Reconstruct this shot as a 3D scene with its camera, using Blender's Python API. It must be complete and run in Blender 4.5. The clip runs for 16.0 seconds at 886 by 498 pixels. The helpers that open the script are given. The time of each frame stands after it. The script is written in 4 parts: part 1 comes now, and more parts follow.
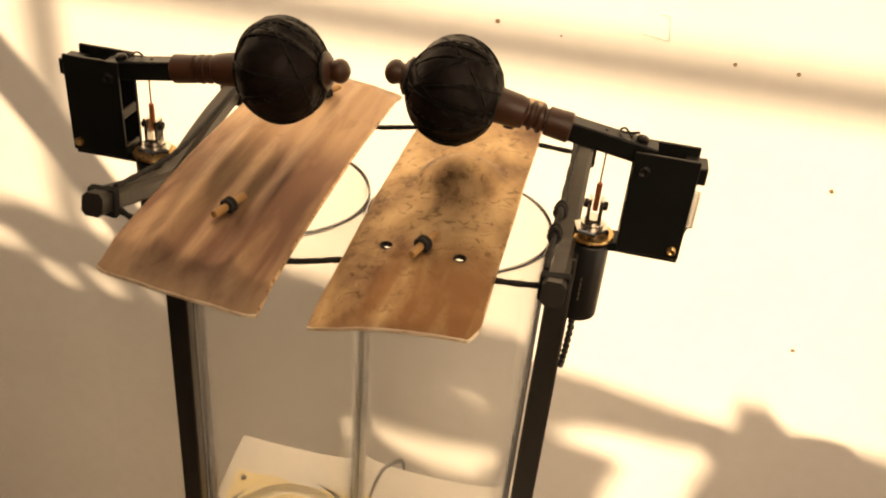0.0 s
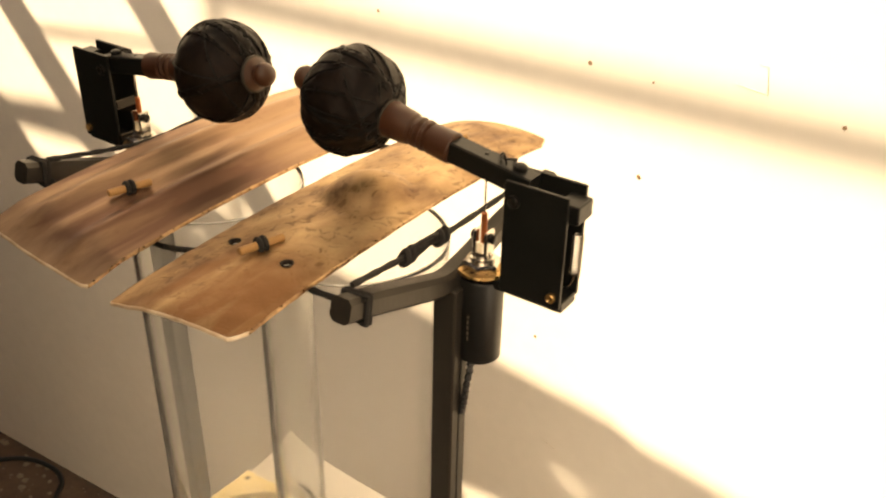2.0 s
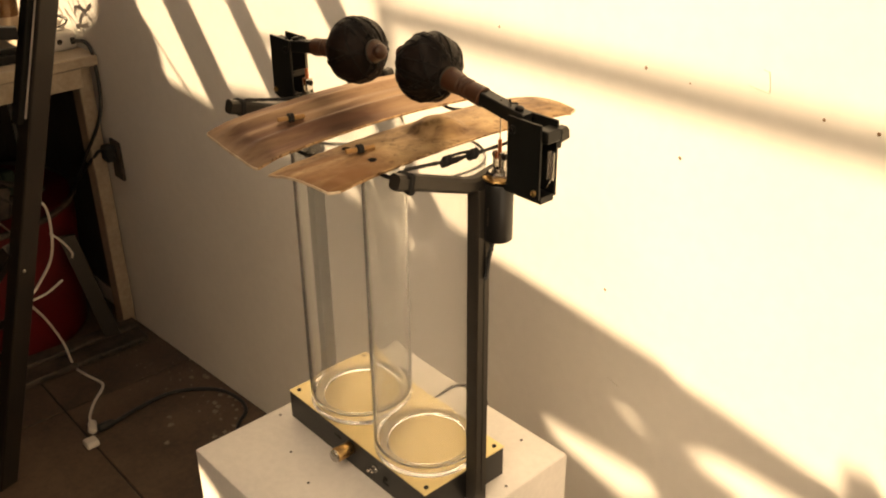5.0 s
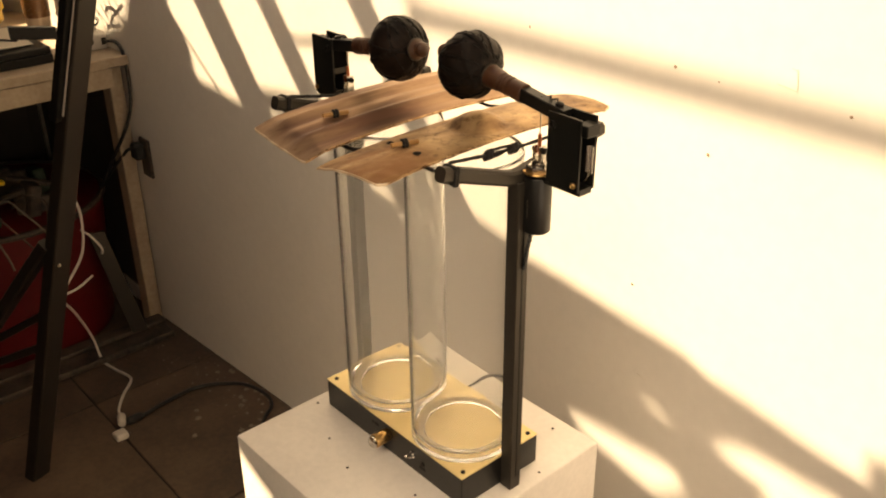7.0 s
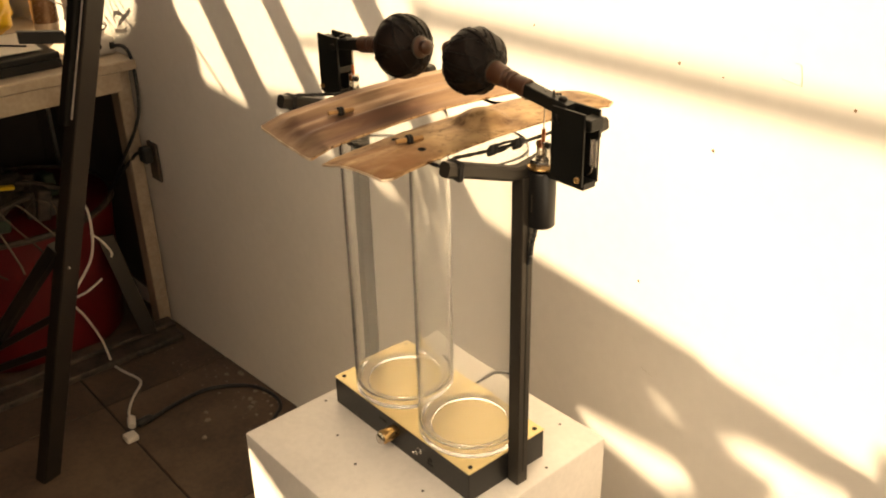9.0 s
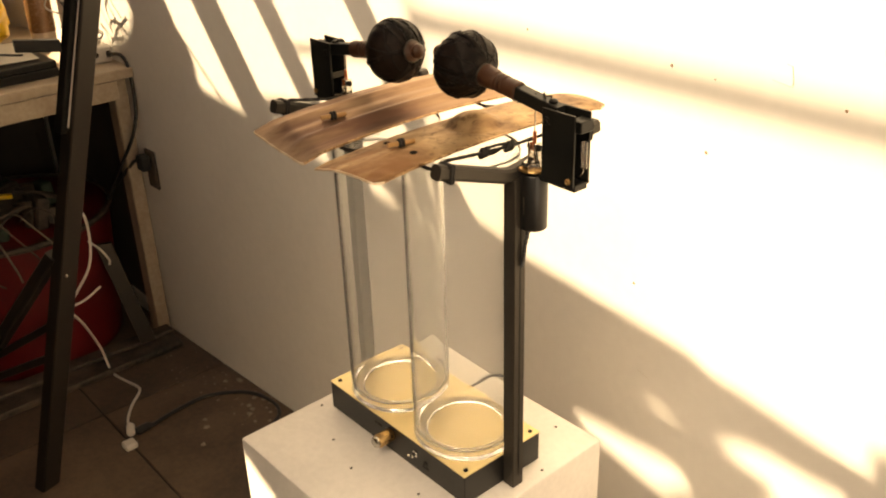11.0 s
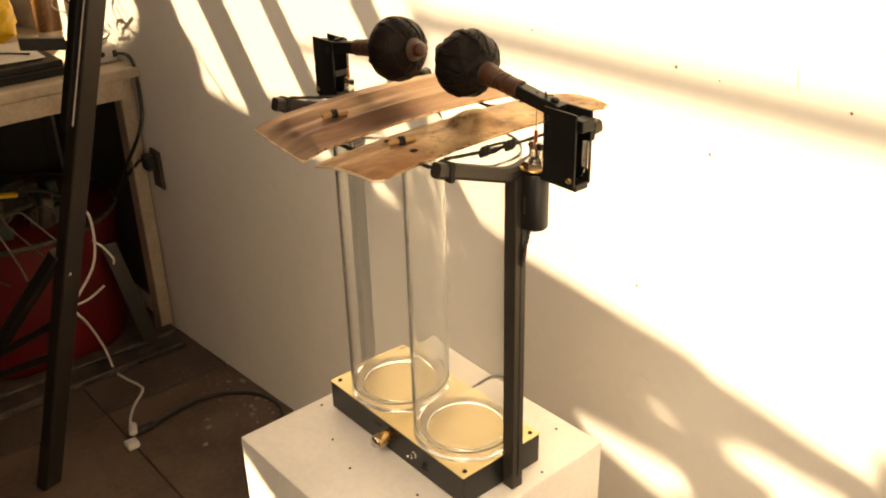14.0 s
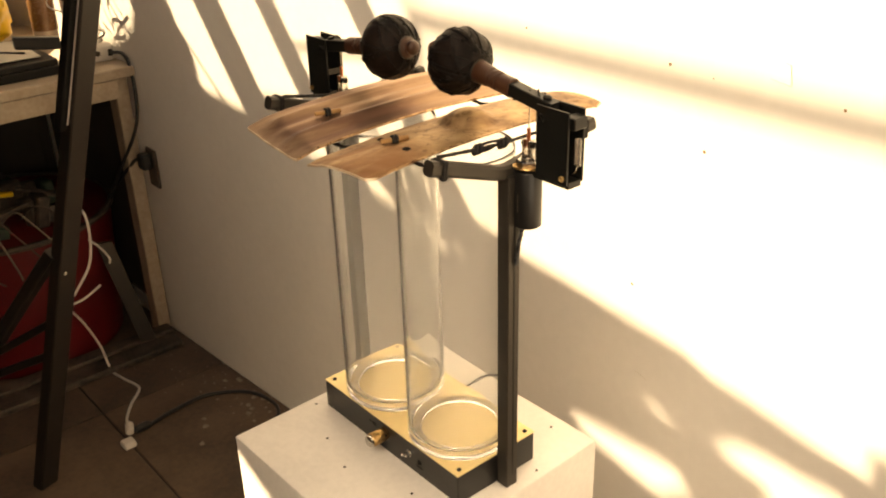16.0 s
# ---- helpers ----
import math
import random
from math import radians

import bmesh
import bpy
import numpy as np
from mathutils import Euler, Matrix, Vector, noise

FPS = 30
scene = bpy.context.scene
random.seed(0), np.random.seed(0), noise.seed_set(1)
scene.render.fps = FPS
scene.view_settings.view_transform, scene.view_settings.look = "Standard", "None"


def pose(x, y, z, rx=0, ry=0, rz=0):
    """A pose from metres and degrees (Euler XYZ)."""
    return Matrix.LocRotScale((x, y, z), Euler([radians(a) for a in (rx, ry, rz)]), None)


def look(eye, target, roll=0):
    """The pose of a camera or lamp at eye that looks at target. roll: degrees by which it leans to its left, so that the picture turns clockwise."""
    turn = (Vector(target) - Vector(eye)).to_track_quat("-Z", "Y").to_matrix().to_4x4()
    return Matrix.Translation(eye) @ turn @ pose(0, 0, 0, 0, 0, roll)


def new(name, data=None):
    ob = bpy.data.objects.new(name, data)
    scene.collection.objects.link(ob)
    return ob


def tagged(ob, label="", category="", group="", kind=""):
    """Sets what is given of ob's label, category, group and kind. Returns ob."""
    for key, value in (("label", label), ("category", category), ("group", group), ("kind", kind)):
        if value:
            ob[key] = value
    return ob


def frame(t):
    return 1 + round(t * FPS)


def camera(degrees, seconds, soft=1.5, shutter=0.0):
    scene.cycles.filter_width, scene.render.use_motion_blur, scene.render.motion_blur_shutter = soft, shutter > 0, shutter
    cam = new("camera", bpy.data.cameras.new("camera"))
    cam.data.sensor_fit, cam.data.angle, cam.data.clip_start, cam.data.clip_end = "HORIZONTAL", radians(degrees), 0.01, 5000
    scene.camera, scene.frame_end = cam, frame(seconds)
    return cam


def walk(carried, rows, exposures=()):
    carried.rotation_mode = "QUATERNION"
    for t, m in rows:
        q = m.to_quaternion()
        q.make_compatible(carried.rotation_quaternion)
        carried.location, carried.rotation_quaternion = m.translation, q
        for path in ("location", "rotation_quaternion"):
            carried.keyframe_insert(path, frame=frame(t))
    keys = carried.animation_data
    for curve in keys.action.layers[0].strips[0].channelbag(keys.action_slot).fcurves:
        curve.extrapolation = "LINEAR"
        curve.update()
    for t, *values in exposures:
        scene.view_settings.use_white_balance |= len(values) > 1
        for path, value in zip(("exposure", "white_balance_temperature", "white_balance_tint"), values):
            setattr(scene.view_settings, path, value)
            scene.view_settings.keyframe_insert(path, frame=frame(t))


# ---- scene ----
cam = camera(50.6, 16.0, 2.0, 0.25)
PATH = [
    (0, (0.303, -0.536, 0.812), (0.022, 1.122, -0.27), 5.6),
    (0.5, (0.385, -0.529, 0.792), (-0.076, 1.084, -0.297), 5.8),
    (1, (0.438, -0.51, 0.761), (-0.099, 1.069, -0.343), 5.0),
    (1.5, (0.499, -0.438, 0.752), (-0.265, 1.043, -0.353), 4.7),
    (2, (0.602, -0.392, 0.781), (-0.381, 1.038, -0.213), 1.2),
    (2.5, (0.744, -0.411, 0.805), (-0.402, 0.942, -0.12), 2.9),
    (3, (0.84, -0.461, 0.829), (-0.393, 0.826, -0.08), 2.1),
    (3.5, (0.895, -0.504, 0.824), (-0.392, 0.714, -0.103), 0.9),
    (3.7, (0.906, -0.521, 0.825), (-0.395, 0.683, -0.102), 0.5),
    (5.8, (0.967, -0.602, 0.846), (-0.363, 0.579, -0.07), -0.5),
    (6, (0.965, -0.612, 0.847), (-0.373, 0.562, -0.066), -0.2),
    (6.5, (0.963, -0.625, 0.846), (-0.387, 0.538, -0.062), -0.4),
    (7, (0.965, -0.626, 0.845), (-0.38, 0.538, -0.069), -0.6),
    (7.5, (0.968, -0.629, 0.843), (-0.382, 0.533, -0.067), -0.8),
    (8, (0.972, -0.632, 0.841), (-0.382, 0.527, -0.067), -0.9),
    (8.5, (0.974, -0.631, 0.839), (-0.383, 0.526, -0.066), -1.1),
    (9, (0.975, -0.63, 0.839), (-0.385, 0.523, -0.067), -1.3),
    (11.5, (0.987, -0.624, 0.834), (-0.378, 0.533, -0.057), -1.8),
    (12, (0.99, -0.621, 0.831), (-0.38, 0.531, -0.06), -1.5),
    (12.5, (0.993, -0.619, 0.83), (-0.385, 0.525, -0.06), -1.7),
    (13, (0.989, -0.62, 0.829), (-0.392, 0.522, -0.059), -1.6),
    (13.5, (0.986, -0.618, 0.83), (-0.393, 0.527, -0.058), -1.6),
    (14, (0.987, -0.619, 0.829), (-0.39, 0.529, -0.057), -1.5),
    (14.5, (0.988, -0.618, 0.829), (-0.388, 0.534, -0.055), -1.5),
    (15, (0.988, -0.616, 0.827), (-0.382, 0.54, -0.06), -1.4),
    (15.5, (0.99, -0.615, 0.828), (-0.382, 0.537, -0.06), -1.4),
    (16, (0.99, -0.614, 0.828), (-0.384, 0.536, -0.061), -1.6),
]
walk(cam, [(t, look(eye, target, roll)) for t, eye, target, roll in PATH], [(0.0, 1.52, 8700, 15), (1.0, 1.66, 8450, 13), (2.0, 1.82, 8400, 11), (3.5, 1.73, 8900, 12), (6.0, 1.43, 8750, 13), (7.0, 1.57, 8550, 13), (9.0, 1.78, 8450, 11), (12.0, 1.87, 8450, 11), (16.0, 1.92, 8450, 11)])


# ---- light ----
SUN_WAY = Vector((1.83, 1.0, -2.1)).normalized()
world = bpy.data.worlds.new("sky")
scene.world = world
world.use_nodes = True
wn = world.node_tree.nodes
sky = wn.new("ShaderNodeTexSky")
sky.sky_type, sky.sun_disc = "NISHITA", False
sky.sun_elevation = math.asin(-SUN_WAY.z)
sky.sun_rotation = math.atan2(-SUN_WAY.x, -SUN_WAY.y)
world.node_tree.links.new(sky.outputs[0], wn["Background"].inputs[0])
wn["Background"].inputs[1].default_value = 0.014

sun = new("sun", bpy.data.lights.new("sun", "SUN"))
sun.data.energy, sun.data.angle, sun.data.color = 6.0, radians(0.5), (1.0, 0.84, 0.63)
sun.matrix_world = look((0, 0, 0), SUN_WAY)

# added fill lamp in the unseen wall behind the camera
south_fill = new("south_fill_lamp", bpy.data.lights.new("south_fill_lamp", "AREA"))
south_fill.data.shape, south_fill.data.size, south_fill.data.size_y = "RECTANGLE", 1.5, 1.1
south_fill.data.energy, south_fill.data.color = 0.4, (1.0, 0.88, 0.72)
south_fill.matrix_world = look((1.5, -2.48, 0.75), (0.9, 0.0, 0.0))

# added fill lamp in the wide roof opening, aimed at the plinth
roof_fill = new("roof_fill_lamp", bpy.data.lights.new("roof_fill_lamp", "AREA"))
roof_fill.data.shape, roof_fill.data.size, roof_fill.data.size_y = "RECTANGLE", 1.1, 0.8
roof_fill.data.energy, roof_fill.data.color, roof_fill.data.spread = 1.0, (1.0, 0.86, 0.70), radians(60)
roof_fill.matrix_world = look((0.95, -1.05, 1.44), (0.45, 0.1, -0.1))

# added fill lamp under the roof strip, brightening the upper white wall
strip_fill = new("strip_fill_lamp", bpy.data.lights.new("strip_fill_lamp", "AREA"))
strip_fill.data.shape, strip_fill.data.size, strip_fill.data.size_y = "RECTANGLE", 1.8, 0.30
strip_fill.data.energy, strip_fill.data.color, strip_fill.data.spread = 1.15, (1.0, 0.88, 0.76), radians(80)
strip_fill.matrix_world = look((-0.50, 0.02, 1.44), (-0.50, 0.52, 0.80))

# added fill lamp in the unseen end wall, for right wall and plinth
east_fill = new("east_fill_lamp", bpy.data.lights.new("east_fill_lamp", "AREA"))
east_fill.data.shape, east_fill.data.size, east_fill.data.size_y = "RECTANGLE", 1.5, 1.1
east_fill.data.energy, east_fill.data.color = 4.2, (1.0, 0.88, 0.74)
east_fill.matrix_world = look((2.39, -0.55, 0.65), (0.0, -0.55, 0.45))

# ---- materials ----


def material(name, base, rough=0.6, metal=0.0, vary=0.15, scale=12.0, fine=90.0, bump=0.1, second=None, stretch=(1, 1, 1), spec=0.5, rough_vary=0.12, island=0.0):
    """A surface with colour variation at two scales, uneven gloss and a fine relief."""
    m = bpy.data.materials.new(name)
    m.use_nodes = True
    n, l = m.node_tree.nodes, m.node_tree.links
    p = n["Principled BSDF"]
    tc, mp = n.new("ShaderNodeTexCoord"), n.new("ShaderNodeMapping")
    mp.inputs["Scale"].default_value = stretch
    l.new(tc.outputs["Object"], mp.inputs["Vector"])
    big, small = n.new("ShaderNodeTexNoise"), n.new("ShaderNodeTexNoise")
    for t, s, d in ((big, scale, 5.0), (small, fine, 4.0)):
        t.inputs["Scale"].default_value, t.inputs["Detail"].default_value = s, d
        l.new(mp.outputs[0], t.inputs["Vector"])
    mixn = n.new("ShaderNodeMath")
    mixn.operation = "MULTIPLY_ADD"
    mixn.inputs[1].default_value = 0.35
    l.new(small.outputs["Fac"], mixn.inputs[0])
    half = n.new("ShaderNodeMath")
    half.operation = "MULTIPLY"
    half.inputs[1].default_value = 0.65
    l.new(big.outputs["Fac"], half.inputs[0])
    l.new(half.outputs[0], mixn.inputs[2])
    ramp = n.new("ShaderNodeValToRGB")
    dark = second or tuple(c * (1 - vary) for c in base)
    ramp.color_ramp.elements[0].position, ramp.color_ramp.elements[1].position = 0.36, 0.62
    ramp.color_ramp.elements[0].color, ramp.color_ramp.elements[1].color = (*dark, 1), (*base, 1)
    l.new(mixn.outputs[0], ramp.inputs[0])
    colour = ramp.outputs[0]
    if island:
        info, hsv = n.new("ShaderNodeObjectInfo"), n.new("ShaderNodeHueSaturation")
        span = n.new("ShaderNodeMapRange")
        span.inputs["To Min"].default_value, span.inputs["To Max"].default_value = 1 - island, 1 + island
        l.new(info.outputs["Random"], span.inputs["Value"])
        l.new(span.outputs[0], hsv.inputs["Value"])
        l.new(colour, hsv.inputs["Color"])
        colour = hsv.outputs[0]
    l.new(colour, p.inputs["Base Color"])
    rr = n.new("ShaderNodeMapRange")
    rr.inputs["To Min"].default_value, rr.inputs["To Max"].default_value = max(rough - rough_vary, 0.02), min(rough + rough_vary, 1)
    l.new(small.outputs["Fac"], rr.inputs["Value"])
    l.new(rr.outputs[0], p.inputs["Roughness"])
    p.inputs["Metallic"].default_value = metal
    p.inputs["Specular IOR Level"].default_value = spec
    b = n.new("ShaderNodeBump")
    b.inputs["Strength"].default_value, b.inputs["Distance"].default_value = bump, 0.002
    l.new(mixn.outputs[0], b.inputs["Height"])
    l.new(b.outputs[0], p.inputs["Normal"])
    return m


def glass_material(name, tint=(1, 1, 1), rough=0.0, clear=1.0, ior=1.38):
    m = bpy.data.materials.new(name)
    m.use_nodes = True
    p = m.node_tree.nodes["Principled BSDF"]
    p.inputs["Base Color"].default_value = (*tint, 1)
    p.inputs["Roughness"].default_value = rough
    p.inputs["Transmission Weight"].default_value = clear
    p.inputs["IOR"].default_value = ior
    return m


M_WALL = material("wall_plaster", (0.80, 0.77, 0.72), 0.75, vary=0.07, scale=3.5, fine=45, bump=0.35, rough_vary=0.1)
# unseen room walls: coloured dark to hold down bounced light
M_WALL_DARK = material("dark_room_wall", (0.11, 0.07, 0.048), 0.8, vary=0.15, scale=2.0, fine=50, bump=0.2)
M_CEIL = material("ceiling_board", (0.44, 0.31, 0.21), 0.8, vary=0.12, scale=3, fine=60, bump=0.1)
M_FLOOR = material("stone_tile", (0.112, 0.075, 0.050), 0.72, scale=5, fine=70, bump=0.4, second=(0.050, 0.034, 0.024), island=0.16)
M_GROUT = material("dark_joint", (0.035, 0.028, 0.022), 0.9, vary=0.3, scale=20)
M_PLINTH = material("plinth_paint", (0.78, 0.745, 0.70), 0.6, vary=0.14, scale=6, fine=120, bump=0.12)
M_BLACK = material("black_lacquer", (0.010, 0.0095, 0.009), 0.38, vary=0.4, scale=30, fine=220, bump=0.08, spec=0.5)
M_PLATE = material("black_steel_plate", (0.0110, 0.0115, 0.0105), 0.40, vary=0.4, scale=30, fine=260, bump=0.1, spec=0.3)
M_STEEL = material("oiled_raw_steel", (0.056, 0.049, 0.040), 0.44, 0.55, scale=26, fine=300, bump=0.15, second=(0.045, 0.039, 0.033), stretch=(1, 1, 0.35))
M_BRASS = material("satin_brass_sheet", (0.82, 0.66, 0.34), 0.40, 0.40, vary=0.1, scale=14, fine=400, bump=0.04, stretch=(1, 0.2, 1), rough_vary=0.08)
M_RIM = material("worn_bright_edge", (0.60, 0.40, 0.23), 0.30, 0.92, scale=60, fine=300, bump=0.1, second=(0.17, 0.09, 0.045))
# worn bar ends: the light they catch is put into a paler colour
M_END_GLINT = material("worn_glint_edge", (0.88, 0.76, 0.58), 0.34, 0.35, scale=60, fine=300, bump=0.1, second=(0.55, 0.38, 0.22))
M_BRASS_TURNED = material("turned_brass", (0.62, 0.40, 0.17), 0.3, 1.0, vary=0.25, scale=60, fine=300, bump=0.05)
M_CHROME = material("nickel", (0.62, 0.59, 0.54), 0.2, 1.0, vary=0.1, scale=60, fine=300, bump=0.02, rough_vary=0.08)
M_BLACK_SCREW = material("blackened_screw", (0.02, 0.018, 0.016), 0.4, 0.6, scale=200, bump=0.05)
M_COPPER = material("copper_red_sleeve", (0.55, 0.16, 0.06), 0.35, 0.5, vary=0.2, scale=90, bump=0.05)
M_WOOD = material("turned_hardwood", (0.082, 0.034, 0.017), 0.42, scale=30, fine=200, bump=0.2, second=(0.048, 0.019, 0.010), stretch=(0.25, 1, 1))
M_LEATHER = material("wrapped_black_hide", (0.015, 0.009, 0.0068), 0.46, scale=34, fine=170, bump=0.6, second=(0.0036, 0.0024, 0.0020), spec=0.13)
M_TWINE = material("black_cord", (0.016, 0.014, 0.012), 0.8, vary=0.4, scale=150, fine=600, bump=0.8)
M_BINDING = material("black_binding", (0.0045, 0.0038, 0.0032), 0.6, vary=0.4, scale=150, fine=600, bump=0.4, spec=0.2)
M_DOWEL = material("pale_dowel_wood", (0.50, 0.29, 0.11), 0.5, scale=60, fine=300, bump=0.2, second=(0.32, 0.16, 0.055), stretch=(1, 0.15, 1))
M_GLASS = glass_material("clear_glass", (0.99, 0.99, 0.98), 0.0, 0.91, 1.25)
M_RIM_GLASS = glass_material("ground_glass", (0.93, 0.93, 0.90), 0.35, 0.7, 1.35)
M_PVC = material("white_flex", (0.62, 0.58, 0.53), 0.45, vary=0.1, scale=60, bump=0.03)
M_JAR = material("glossy_jar", (0.62, 0.52, 0.42), 0.22, vary=0.25, scale=9, fine=60, bump=0.03)
M_LABEL = material("brown_label", (0.20, 0.105, 0.055), 0.25, vary=0.3, scale=20, fine=120, bump=0.02)
M_PAPER = material("pale_paper", (0.66, 0.61, 0.53), 0.7, vary=0.12, scale=10, fine=120, bump=0.1)
M_FADED = material("faded_print", (0.16, 0.14, 0.11), 0.6, vary=0.3, scale=300)
M_CABLE = material("black_flex", (0.012, 0.012, 0.012), 0.45, vary=0.3, scale=60, bump=0.05)
M_TABLE = material("painted_bench", (0.44, 0.36, 0.27), 0.5, scale=7, fine=80, bump=0.15, second=(0.31, 0.24, 0.17))
M_RED = material("red_plastic", (0.12, 0.003, 0.005), 0.45, vary=0.3, scale=8, fine=80, bump=0.05)
M_YELLOW = material("yellow_bag", (0.72, 0.46, 0.02), 0.35, vary=0.25, scale=14, fine=90, bump=0.2)
M_STAND = material("dark_stand_steel", (0.026, 0.019, 0.014), 0.40, 0.3, scale=14, fine=160, bump=0.12, second=(0.020, 0.016, 0.013))
M_STAND_HEAD = material("black_sleeve", (0.010, 0.009, 0.008), 0.4, vary=0.3, scale=40, spec=0.2)
M_HOLE = material("plug_dark", (0.03, 0.022, 0.016), 0.9, vary=0.3, scale=200)
M_NAIL = material("rusty_nail", (0.30, 0.19, 0.11), 0.6, 0.3, scale=400, second=(0.12, 0.07, 0.04))
M_CLUTTER = material("grey_clutter", (0.085, 0.064, 0.047), 0.6, scale=14, fine=80, second=(0.012, 0.010, 0.008))
# shade beneath the bench, put into the board colour
M_UNDER_SHADE = material("under_bench_shade", (0.036, 0.026, 0.020), 0.8, scale=6, fine=60, second=(0.020, 0.015, 0.012))
M_GREEN = material("dull_green", (0.02, 0.05, 0.025), 0.6, scale=20, second=(0.01, 0.02, 0.012))
M_MARK = material("engraved_mark", (0.004, 0.004, 0.004), 0.8, vary=0.2, scale=300)


def bronze(name, light, mid, dark, grain, pit_shape, pit_share, long_stripes, stripe_share, rough, metal, cloud_length, contrast, zone_brown, zone_from, zone_to):
    """Hammered bronze with a brown patina: broad clouds, polished streaks along the bar, small dark pits."""
    m = bpy.data.materials.new(name)
    m.use_nodes = True
    n, l = m.node_tree.nodes, m.node_tree.links
    p = n["Principled BSDF"]
    tc = n.new("ShaderNodeTexCoord")

    def tex(scale, stretch, detail=5.0, distort=0.0):
        mp, t = n.new("ShaderNodeMapping"), n.new("ShaderNodeTexNoise")
        mp.inputs["Scale"].default_value = stretch
        t.inputs["Scale"].default_value, t.inputs["Detail"].default_value, t.inputs["Distortion"].default_value = scale, detail, distort
        l.new(tc.outputs["Object"], mp.inputs["Vector"])
        l.new(mp.outputs[0], t.inputs["Vector"])
        return t.outputs["Fac"]
    cloud, streak, pit = tex(20, (1, cloud_length, 1), 6, 0.6), tex(110, (1, long_stripes, 1), 4), tex(grain, pit_shape, 3, 1.2)
    r1 = n.new("ShaderNodeValToRGB")
    e = r1.color_ramp.elements
    e[0].position, e[0].color = 0.5 - contrast, (*dark, 1)
    e[1].position, e[1].color = 0.5 + contrast, (*light, 1)
    x = r1.color_ramp.elements.new(0.5)
    x.color = (*mid, 1)
    a = n.new("ShaderNodeMath")
    a.operation = "MULTIPLY_ADD"
    a.inputs[1].default_value = stripe_share
    l.new(streak, a.inputs[0])
    b = n.new("ShaderNodeMath")
    b.operation = "MULTIPLY"
    b.inputs[1].default_value = 1 - stripe_share
    l.new(cloud, b.inputs[0])
    l.new(b.outputs[0], a.inputs[2])
    l.new(a.outputs[0], r1.inputs[0])
    r2 = n.new("ShaderNodeValToRGB")
    r2.color_ramp.elements[0].position, r2.color_ramp.elements[0].color = 0.32, (0.30, 0.24, 0.2, 1)
    r2.color_ramp.elements[1].position, r2.color_ramp.elements[1].color = 0.45, (1, 1, 1, 1)
    l.new(pit, r2.inputs[0])
    mul = n.new("ShaderNodeMix")
    mul.data_type, mul.blend_type = "RGBA", "MULTIPLY"
    mul.inputs[0].default_value = pit_share
    l.new(r1.outputs[0], mul.inputs[6])
    l.new(r2.outputs[0], mul.inputs[7])
    # browner zone: strongest between its two limits along the bar, broken up by streaks
    sep, near, far = n.new("ShaderNodeSeparateXYZ"), n.new("ShaderNodeMapRange"), n.new("ShaderNodeMapRange")
    l.new(tc.outputs["Object"], sep.inputs[0])
    for node, lo, hi in ((near, zone_to + 0.07, zone_to), (far, zone_from - 0.05, zone_from)):
        node.interpolation_type = "SMOOTHSTEP"
        node.inputs["From Min"].default_value, node.inputs["From Max"].default_value = lo, hi
        l.new(sep.outputs["Y"], node.inputs["Value"])
    zone, broken = n.new("ShaderNodeMath"), n.new("ShaderNodeMath")
    zone.operation = broken.operation = "MULTIPLY"
    l.new(near.outputs[0], zone.inputs[0])
    l.new(far.outputs[0], zone.inputs[1])
    patch = n.new("ShaderNodeMapRange")
    patch.inputs["From Min"].default_value, patch.inputs["From Max"].default_value = 0.36, 0.60
    l.new(tex(38, (1, 0.16, 1), 5, 0.4), patch.inputs["Value"])
    l.new(zone.outputs[0], broken.inputs[0])
    l.new(patch.outputs[0], broken.inputs[1])
    brown = n.new("ShaderNodeMix")
    brown.data_type = "RGBA"
    l.new(broken.outputs[0], brown.inputs[0])
    l.new(mul.outputs[2], brown.inputs[6])
    brown.inputs[7].default_value = (*zone_brown, 1)
    l.new(brown.outputs[2], p.inputs["Base Color"])
    p.inputs["Metallic"].default_value = metal
    rr = n.new("ShaderNodeMapRange")
    rr.inputs["To Min"].default_value, rr.inputs["To Max"].default_value = rough + 0.16, rough - 0.08
    l.new(a.outputs[0], rr.inputs["Value"])
    l.new(rr.outputs[0], p.inputs["Roughness"])
    bp = n.new("ShaderNodeBump")
    bp.inputs["Strength"].default_value, bp.inputs["Distance"].default_value = 0.2 + 0.5 * pit_share, 0.0012
    hm = n.new("ShaderNodeMath")
    hm.operation = "MULTIPLY_ADD"
    hm.inputs[1].default_value = pit_share
    l.new(pit, hm.inputs[0])
    l.new(a.outputs[0], hm.inputs[2])
    l.new(hm.outputs[0], bp.inputs["Height"])
    l.new(bp.outputs[0], p.inputs["Normal"])
    return m


M_KEY_A = bronze("ribbed_bronze", (0.54, 0.378, 0.240), (0.44, 0.293, 0.183), (0.32, 0.197, 0.128), 90, (1, 0.3, 1), 0.2, 0.02, 0.45, 0.45, 0.90, 0.12, 0.20, (0.19, 0.105, 0.074), -0.150, -0.020)
M_KEY_B = bronze("spotted_bronze", (0.60, 0.425, 0.235), (0.45, 0.295, 0.155), (0.17, 0.09, 0.05), 120, (1, 0.8, 1), 0.60, 0.5, 0.15, 0.50, 0.78, 0.7, 0.15, (0.27, 0.135, 0.060), -0.185, -0.140)

# ---- mesh helpers ----
ROOT = {}


def thing(name, at, label, category, group="", kind=""):
    """An Empty at a thing's base, which parents its parts."""
    ob = new(name)
    ob.empty_display_size = 0.03
    ob.location = at
    ROOT[ob] = Vector(at)
    return tagged(ob, label, category, group, kind)


